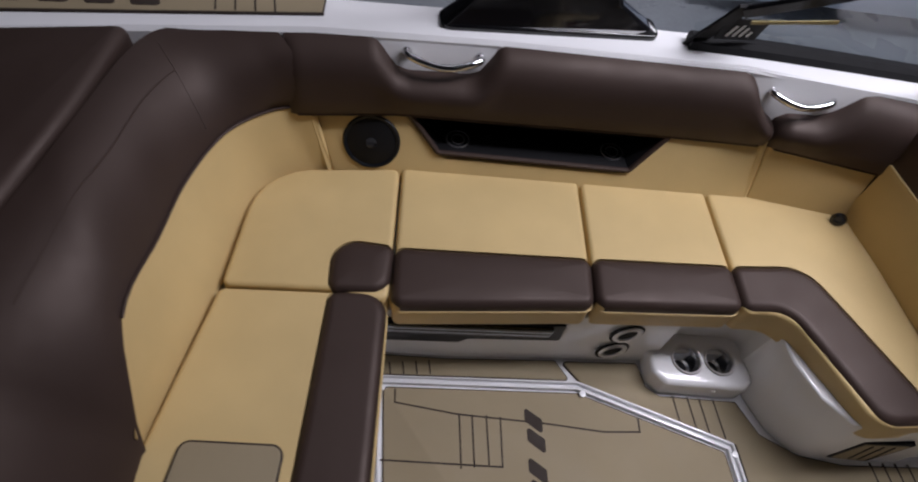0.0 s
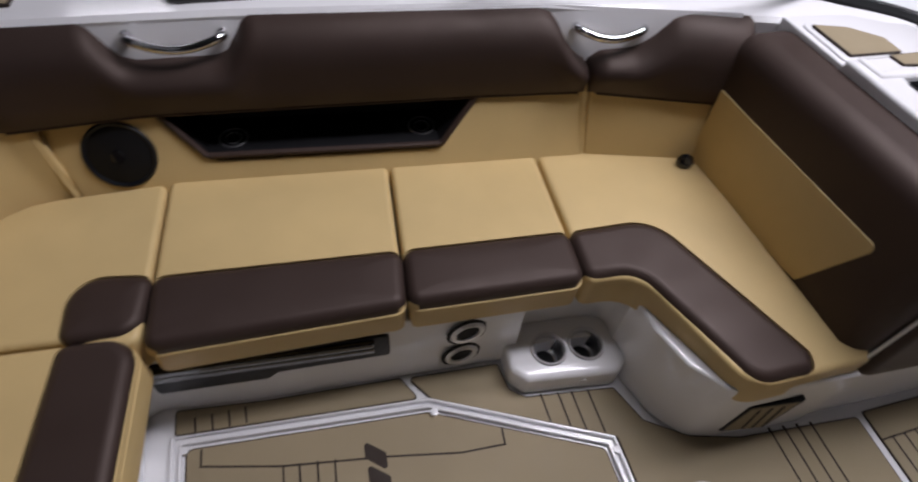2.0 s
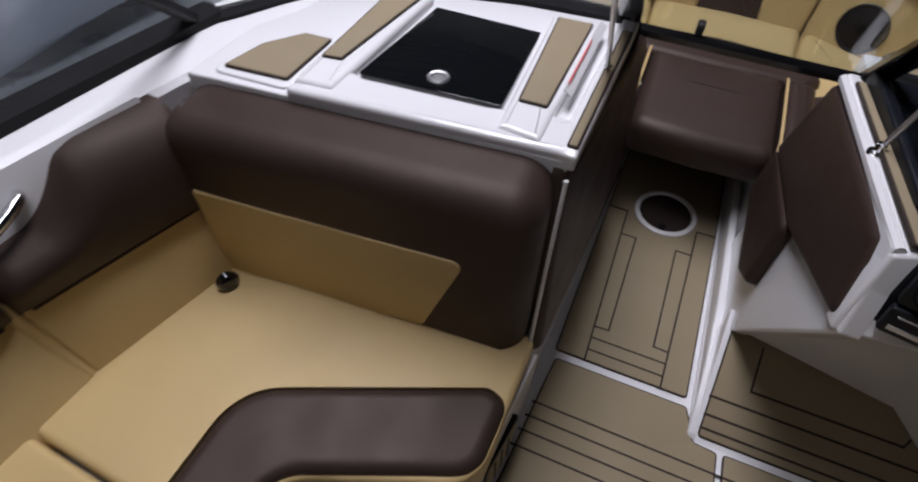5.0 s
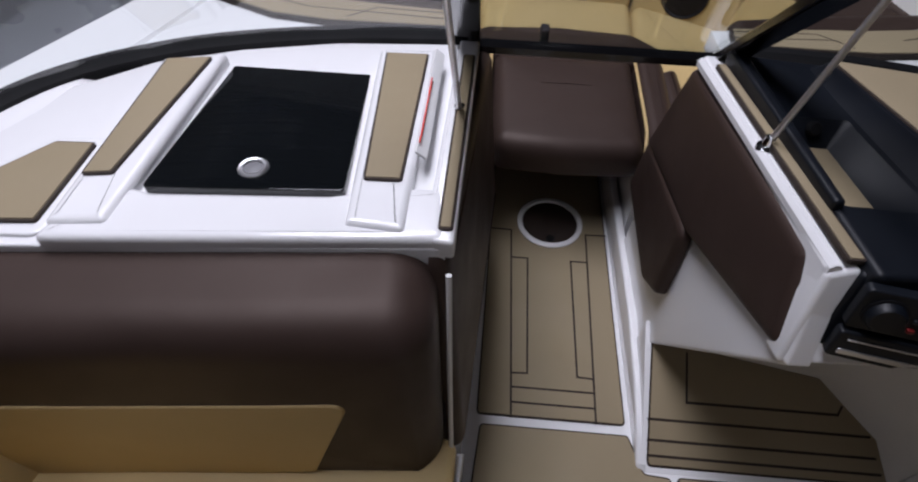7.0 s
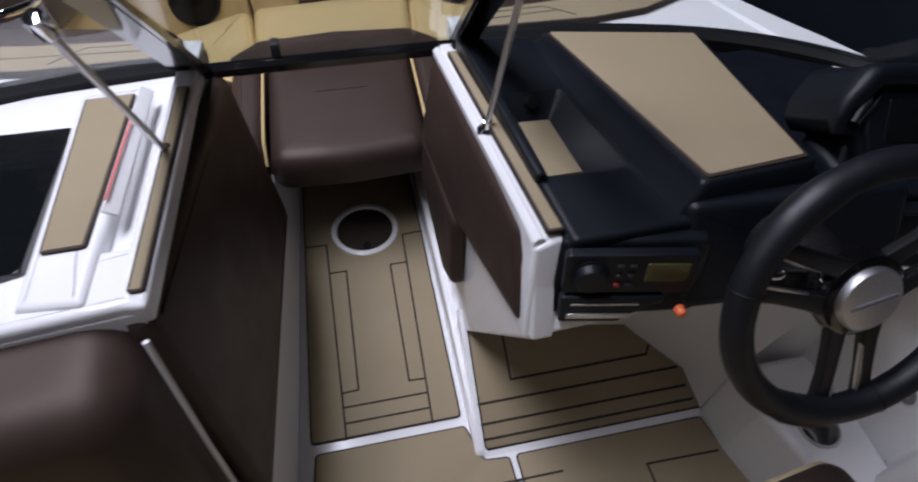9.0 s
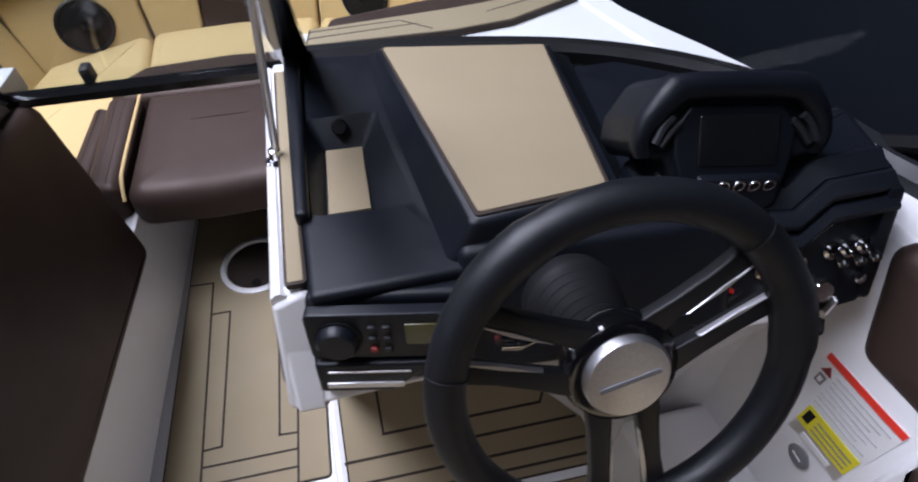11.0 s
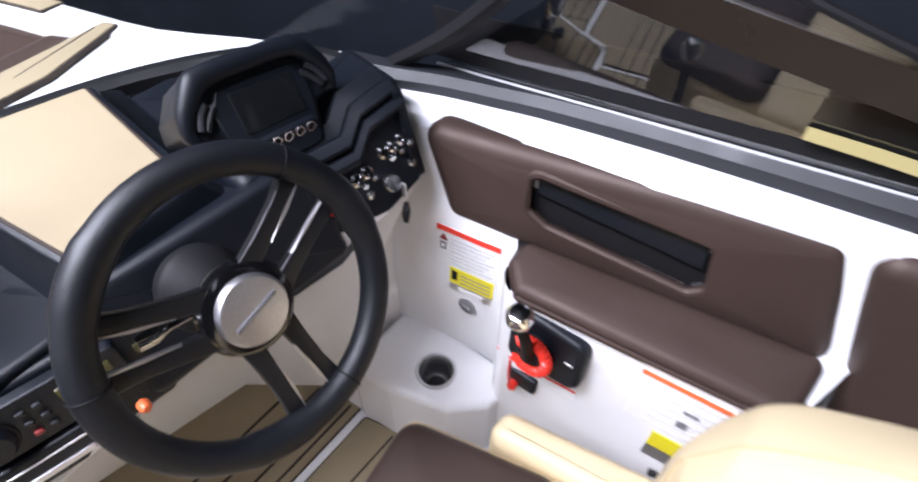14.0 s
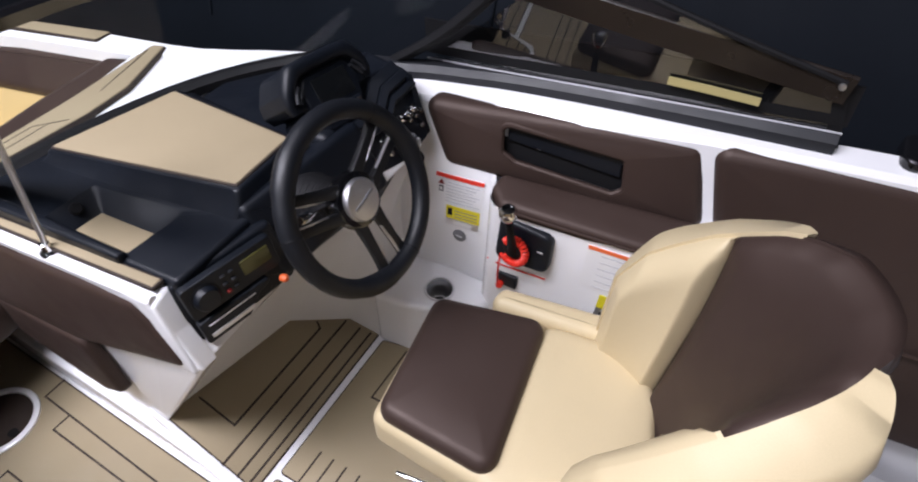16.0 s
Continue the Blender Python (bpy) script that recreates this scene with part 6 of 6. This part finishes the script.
    pane = part("pane", rings(bmesh.new(), rows_, False, False, closed=False), GLASS if s > 0 else SMOKE, wing, "clear side pane" if s > 0 else "smoked side pane", sharp=80)
    if s < 0:
        part("yellow_print", ribbon([V(-0.67, -1.192, 0.932), V(-0.76, -1.199, 0.934), V(-0.86, -1.206, 0.934)], 0.003, 0.018, side=(0, 1, 0.1)), FADED, wing, "faded yellow lettering bar")
    pane.visible_shadow = False
# centre section over the walkway
door = thing("centre_windshield", (0.6, 0, 0.70), "framed centre windshield above the walkway", "windshield")
part("lower_bar", ribbon([V(0.585, 0.27, 0.698), V(0.585, -0.262, 0.698)], 0.030, 0.024, r=0.008), GLOSSBLACK, door)
pane = part("pane", pad([(0.580, 0.262, 0.715), (0.580, -0.262, 0.715), (0.070, -0.262, 1.235), (0.070, 0.262, 1.235)], (-0.7, 0, 0.7), 0.005, 0.001, 0.004), GLASS, door, "clear pane")
pane.visible_shadow = False
part("top_bar", ribbon([V(0.065, 0.27, 1.235), V(0.065, -0.27, 1.235)], 0.020, 0.022, r=0.006), GLOSSBLACK, door)
for s in (1, -1):
    part("side_bar", ribbon([V(0.578, 0.266 * s, 0.70), V(0.065, 0.266 * s, 1.24)], 0.020, 0.020, side=(0, 1, 0), r=0.005), GLOSSBLACK, door)
part("catch", block((0.03, 0.02, 0.03), pose(0.60, 0.115, 0.74), 0.005), BLACK, door)
for a, b in (((0.206, -0.254, 0.79), (0.189, -0.293, 1.085)), ((0.243, 0.280, 0.785), (0.129, 0.297, 1.08))):
    a, b = V(*a), V(*b)
    rod = thing("support_rod", a, "thin steel windshield support rod with chrome foot", "rod", "support rods")
    part("rod", tube([a, b], 0.0055, 10), STEEL, rod)
    part("foot", lathe([(0.017, 0), (0.017, 0.006), (0.010, 0.012), (0.009, 0.026), (0.0, 0.030)], Matrix.Translation(a + V(0, 0, -0.012)), 18), CHROME, rod)
    part("head", lathe([(0.012, -0.015), (0.014, 0.0), (0.012, 0.015), (0.0, 0.018)], aim(b, b - a), 16), CHROME, rod)

# ---- bow lounge ahead of the windshield ----
bow_seat = thing("bow_step_cushion", (0.95, 0, 0.25), "dark brown vinyl filler cushion with tan piping in the bow", "cushion")
part("seat", pillow(fillet([(0.635, 0.216), (0.622, 0.0), (0.635, -0.222), (1.08, -0.228), (1.08, 0.222)], [0.05, 0.2, 0.05, 0.01, 0.01]), 0.275, 0.388, 0.050, 0.004, low_r=0.02, segs=7), BROWN, bow_seat)
for s in (1, -1):
    part("piping", tube(smooth_path([(0.66, 0.222 * s, 0.352), (0.70, 0.224 * s, 0.380), (0.76, 0.226 * s, 0.389), (1.07, 0.230 * s, 0.390)], 5), 0.0048, 8), TAN, bow_seat)
    part("side_strip", pillow(fillet([(0.66, 0.226 * s), (1.08, 0.232 * s), (1.10, 0.330 * s), (0.68, 0.318 * s)], 0.03), 0.25, 0.386, 0.032), BROWN, bow_seat)
riser = thing("bow_riser", (1.05, 0, 0), "dark riser below the bow cushion", "riser", kind="structure")
part("panel", pad([(1.00, 0.21, 0.0), (1.00, -0.22, 0.0), (0.99, -0.22, 0.25), (0.99, 0.21, 0.25)], (-1, 0, 0), 0.03, 0.005, 0.004), BROWN, riser)
for s in (1, -1):
    lounge = thing("bow_cushion", (1.2, 0.4 * s, 0.15), "tan vinyl bow lounge cushion with dark brown front bolster", "cushion", "bow cushions")
    part("seat", pillow(fillet([(0.62, 0.325 * s), (1.12, 0.325 * s), (1.27, 0.27 * s), (1.58, 0.295 * s), (1.42, 0.60 * s), (0.62, 0.78 * s)], 0.036), 0.20, 0.322, 0.035), TAN, lounge)
    part("front_bolster", pillow(fillet([(0.68, 0.40 * s), (0.68, 0.328 * s), (1.08, 0.318 * s), (1.12, 0.385 * s)], 0.03), 0.22, 0.350, 0.028), BROWN, lounge, "dark brown edge bolster")
    back_b = thing("bow_lounge_back", (1.2, 0.7 * s, 0.32), "tan vinyl lounge back with brown top bolster in the bow", "lounge back", "bow lounge backs")
    part("side_panel", pad([(0.84, 0.735 * s, 0.30), (1.41, 0.60 * s, 0.28), (1.46, 0.68 * s, 0.54), (0.84, 0.82 * s, 0.56)], (0, -s, 0.3), 0.03, 0.015, 0.01), TAN, back_b)
    part("top_bolster", pad([(0.80, 0.80 * s, 0.55), (1.47, 0.655 * s, 0.53), (1.51, 0.715 * s, 0.66), (0.80, 0.89 * s, 0.70)], (0, -s, 0.4), 0.05, 0.03, 0.02), BROWN, back_b, "dark brown upper bolster")
    part("speaker_panel", pad([(1.40, 0.62 * s, 0.25), (1.56, 0.29 * s, 0.25), (1.63, 0.31 * s, 0.57), (1.47, 0.68 * s, 0.57)], (-0.9, -0.43 * s, 0.2), 0.03, 0.015, 0.01), TAN, back_b)
    speaker((1.512, 0.465 * s, 0.395), (-0.87, -0.42 * s, 0.22), 0.088, "round black bow speaker in tan vinyl")
    part("centre_panel", pad([(1.56, 0.285 * s, 0.25), (1.575, 0.125 * s, 0.25), (1.65, 0.095 * s, 0.55), (1.63, 0.31 * s, 0.55)], (-1, 0, 0.25), 0.03, 0.012, 0.008), TAN, back_b)
    roll = smooth_path([(1.46, 0.69 * s, 0.58), (1.60, 0.44 * s, 0.59), (1.66, 0.27 * s, 0.59), (1.675, 0.005 * s, 0.59)], 5)
    part("bow_roll", tube(roll, 0.055, 10), BROWN, back_b, "dark brown bow roll")
    rear = thing("bow_seat_back", (0.75, 0.6 * s, 0.5), "dark brown padded seat back against the console front", "seat back", "bow seat backs")
    part("pad", pillow(fillet([(0.672, 0.325 * s), (0.70, 0.62 * s), (0.755, 0.90 * s), (0.86, 0.85 * s), (0.825, 0.60 * s), (0.775, 0.345 * s)], 0.03), 0.32, 0.715, 0.035), BROWN, rear)
    part("panel", pad([(0.782, 0.37 * s, 0.32), (0.84, 0.74 * s, 0.32), (0.836, 0.70 * s, 0.56), (0.790, 0.42 * s, 0.56)], (1, 0, 0.1), 0.02, 0.006, 0.01), TAN, rear, "tan lower panel")
    dz = lambda x, y: along(DECK, x) + 0.004
    deck = thing("foredeck", (0.6, 0.7 * s, 0.68), "white moulded foredeck ahead of the windshield", "foredeck", "foredecks", kind="structure")
    part("moulding", pillow([(0.53, 0.275 * s), (0.51, 0.56 * s), (0.46, 0.76 * s), (0.38, 0.93 * s), (0.27, 1.06 * s), *(((0.30, 1.15), (0.62, 1.06), (0.82, 1.00)) if s > 0 else ((0.30, -1.09), (0.62, -0.975), (0.82, -0.94))), (0.78, 0.90 * s), (0.71, 0.62 * s), (0.68, 0.275 * s)], -0.06, -0.012, 0.004, lift=dz), GEL, deck)
    for outline, cuts in (([(0.585, 0.30), (0.58, 0.60), (0.60, 0.735), (0.70, 0.945), (0.74, 0.93), (0.692, 0.62), (0.664, 0.31)], ([(0.615, 0.31), (0.640, 0.66), (0.725, 0.90)], [(0.645, 0.31), (0.655, 0.50), (0.60, 0.56)])),
                          ([(0.92, 0.955), (1.6, 0.79), (1.6, 0.74), (0.92, 0.895)], ([(1.2, 0.885), (1.2, 0.832)],))):
        pad_ = thing("deck_pad", (outline[0][0], outline[0][1] * s, 0.70), "tan foam deck pad with dark grooves on the white foredeck", "deck pad", "bow deck pads")
        strip = [Vector((x, (y - (0.025 if s < 0 and x > 0.8 else 0)) * s)) for x, y in outline]
        strip = strip if area(strip) > 0 else strip[::-1]
        part("sheet", pillow(inset(fillet(strip, 0.008), 0.004), -0.006, 0.006, 0.002, lift=dz), TEAK, pad_)
        part("edge", pillow(fillet(strip, 0.008), -0.014, 0.004, 0.001, lift=dz), TEAK_DARK, pad_)
        for cut in cuts:
            groove([(x, y * s) for x, y in cut], z=0.006, wide=0.004, lift=dz, parent=pad_)
mid = thing("bow_cushion", (1.3, 0, 0.2), "tan vinyl centre cushion with arched dark brown front bolster", "cushion", "bow cushions")
part("seat", pillow(fillet([(1.20, 0.27), (1.20, -0.27), (1.57, -0.29), (1.59, 0.0), (1.57, 0.29)], 0.036), 0.20, 0.325, 0.035), TAN, mid)
part("front_bolster", pillow(fillet([(1.12, 0.31), (1.11, 0.0), (1.12, -0.31), (1.19, -0.37), (1.295, -0.26), (1.315, 0.0), (1.295, 0.26), (1.19, 0.37)], 0.04), 0.22, 0.356, 0.03), BROWN, mid, "dark brown front bolster")
nose = thing("bow_lounge_back", (1.45, 0, 0.32), "dark brown centre panel of the bow lounge back", "lounge back", "bow lounge backs")
part("panel", pad([(1.578, 0.122, 0.25), (1.578, -0.122, 0.25), (1.655, -0.092, 0.57), (1.655, 0.092, 0.57)], (-1, 0, 0.25), 0.04, 0.012, 0.008), BROWN, nose)
part("headrest", pad([(1.63, 0.085, 0.53), (1.63, -0.085, 0.53), (1.66, -0.080, 0.63), (1.66, 0.080, 0.63)], (-1, 0, 0.3), 0.04, 0.015, 0.02), BROWN, nose)
tip = thing("bow_deck", (1.9, 0, 0.66), "white moulded deck at the tip of the bow", "deck", kind="structure")
part("moulding", pillow([(1.50, 0.70), (1.69, 0.30), (1.705, 0.0), (1.69, -0.30), (1.50, -0.70), (1.8, -0.63), (2.3, -0.40), (2.6, -0.1), (2.6, 0.1), (2.3, 0.40), (1.8, 0.63)], 0.55, 0.672, 0.02), GEL, tip)
bm = pillow([(1.02, 0.85), (1.02, -0.85), (1.5, -0.7), (2.2, -0.4), (2.2, 0.4), (1.5, 0.7)], -0.10, 0.21, 0.005)
pillow([(0.62, 0.92), (0.62, 0.225), (1.03, 0.225), (1.03, 0.82)], -0.10, 0.21, 0.005, bm=bm)
pillow([(0.62, -0.225), (0.62, -0.90), (1.03, -0.80), (1.03, -0.225)], -0.10, 0.21, 0.005, bm=bm)
tagged(part("bow_liner", bm, GEL), "white moulded bow liner below the cushions", "liner", kind="structure")
grab_handle((0.98, 0.815, 0.665), (1.18, 0.765, 0.66), (-0.25, -1, 0.2), "curved chrome grab handle in the bow")

# ---- tower leg on the port gunwale, and the dark covered boat beyond ----
tower = thing("tower_leg", (-1.40, 1.42, 0.81), "glossy black wake tower foot on the white gunwale", "tower")
leg = [(-1.745, 1.352), (-1.06, 1.330), (-1.06, 1.43), (-1.70, 1.46)]
part("foot", pillow(fillet(leg, 0.03), 0.812, 0.832, 0.008), GLOSSBLACK, tower)
rows_ = [(-1.735, -1.075, 1.355, 1.435, 0.828), (-1.655, -1.19, 1.365, 1.425, 0.905), (-1.58, -1.25, 1.365, 1.420, 1.05), (-1.50, -1.26, 1.35, 1.405, 1.40), (-1.43, -1.25, 1.30, 1.36, 1.75)]
bm = rings(bmesh.new(), [[V(*p, z) for p in fillet([(x0, y0), (x1, y0), (x1, y1), (x0, y1)], 0.02)] for x0, x1, y0, y1, z in rows_])
part("leg", bm, GLOSSBLACK, tower)
tower_s = thing("tower_leg", (-1.22, -1.27, 0.85), "black wake tower foot on the white starboard gunwale", "tower")
part("foot", pillow(fillet([(-1.150, -1.215), (-1.150, -1.330), (-1.42, -1.345), (-1.42, -1.240)], 0.025), deck_z(-1.2, -1) - 0.01, deck_z(-1.2, -1) + 0.022, 0.008), GLOSSBLACK, tower_s)
part("leg", tube([V(-1.32, -1.285, deck_z(-1.2, -1)), V(-1.42, -1.26, 1.35), V(-1.55, -1.20, 2.0)], [0.05, 0.045, 0.04], 14), GLOSSBLACK, tower_s)
cover = thing("covered_boat", (0, -2.85, GROUND), "large boat under a dark slate cover", "boat")
loops = []
for k in range(25):
    x = -5.5 + 11 * k / 24
    w = 1.25 * math.sqrt(max(0.05, 1 - (x / 5.8) ** 4))
    ripple = 0.03 * math.sin(3.1 * x) + 0.02 * math.sin(7.3 * x)
    loops.append([V(x, -2.85 + w * c + ripple * c, z + ripple * 0.5) for c, z in ((-1.0, GROUND + 0.05), (-1.02, 0.3), (-0.85, 1.2), (-0.3, 1.9), (0.3, 1.95), (0.8, 1.3), (1.0, 0.4), (0.98, GROUND + 0.05))])
part("cover", rings(bmesh.new(), loops), NAVY, cover, sharp=60)
for k in (8, 12, 15):
    part("seam", tube([p + V(0, 0.004, 0.004) for p in loops[k][2:7]], 0.008, 6), NAVY, cover, "stitched cover seam")
neighbour = thing("neighbour_boat", (2.6, 4.2, GROUND), "pale blue-white boat hull parked alongside", "boat")
loops = []
for k in range(19):
    x = 0.9 + 5.4 * k / 18
    w = 1.1 * math.sqrt(min(1.0, max(0.02, (x - 0.85) / 2.5)))
    loops.append([V(x, 4.4 - w, 0.75), V(x, 4.4 - w * 0.9, 0.0), V(x, 4.4 - w * 0.5, -0.75), V(x, 4.4, -0.95), V(x, 4.4 + w * 0.9, 0.0), V(x, 4.4 + w, 0.75), V(x, 4.4, 0.95)])
part("hull", rings(bmesh.new(), loops), HULLWHITE, neighbour, sharp=50)
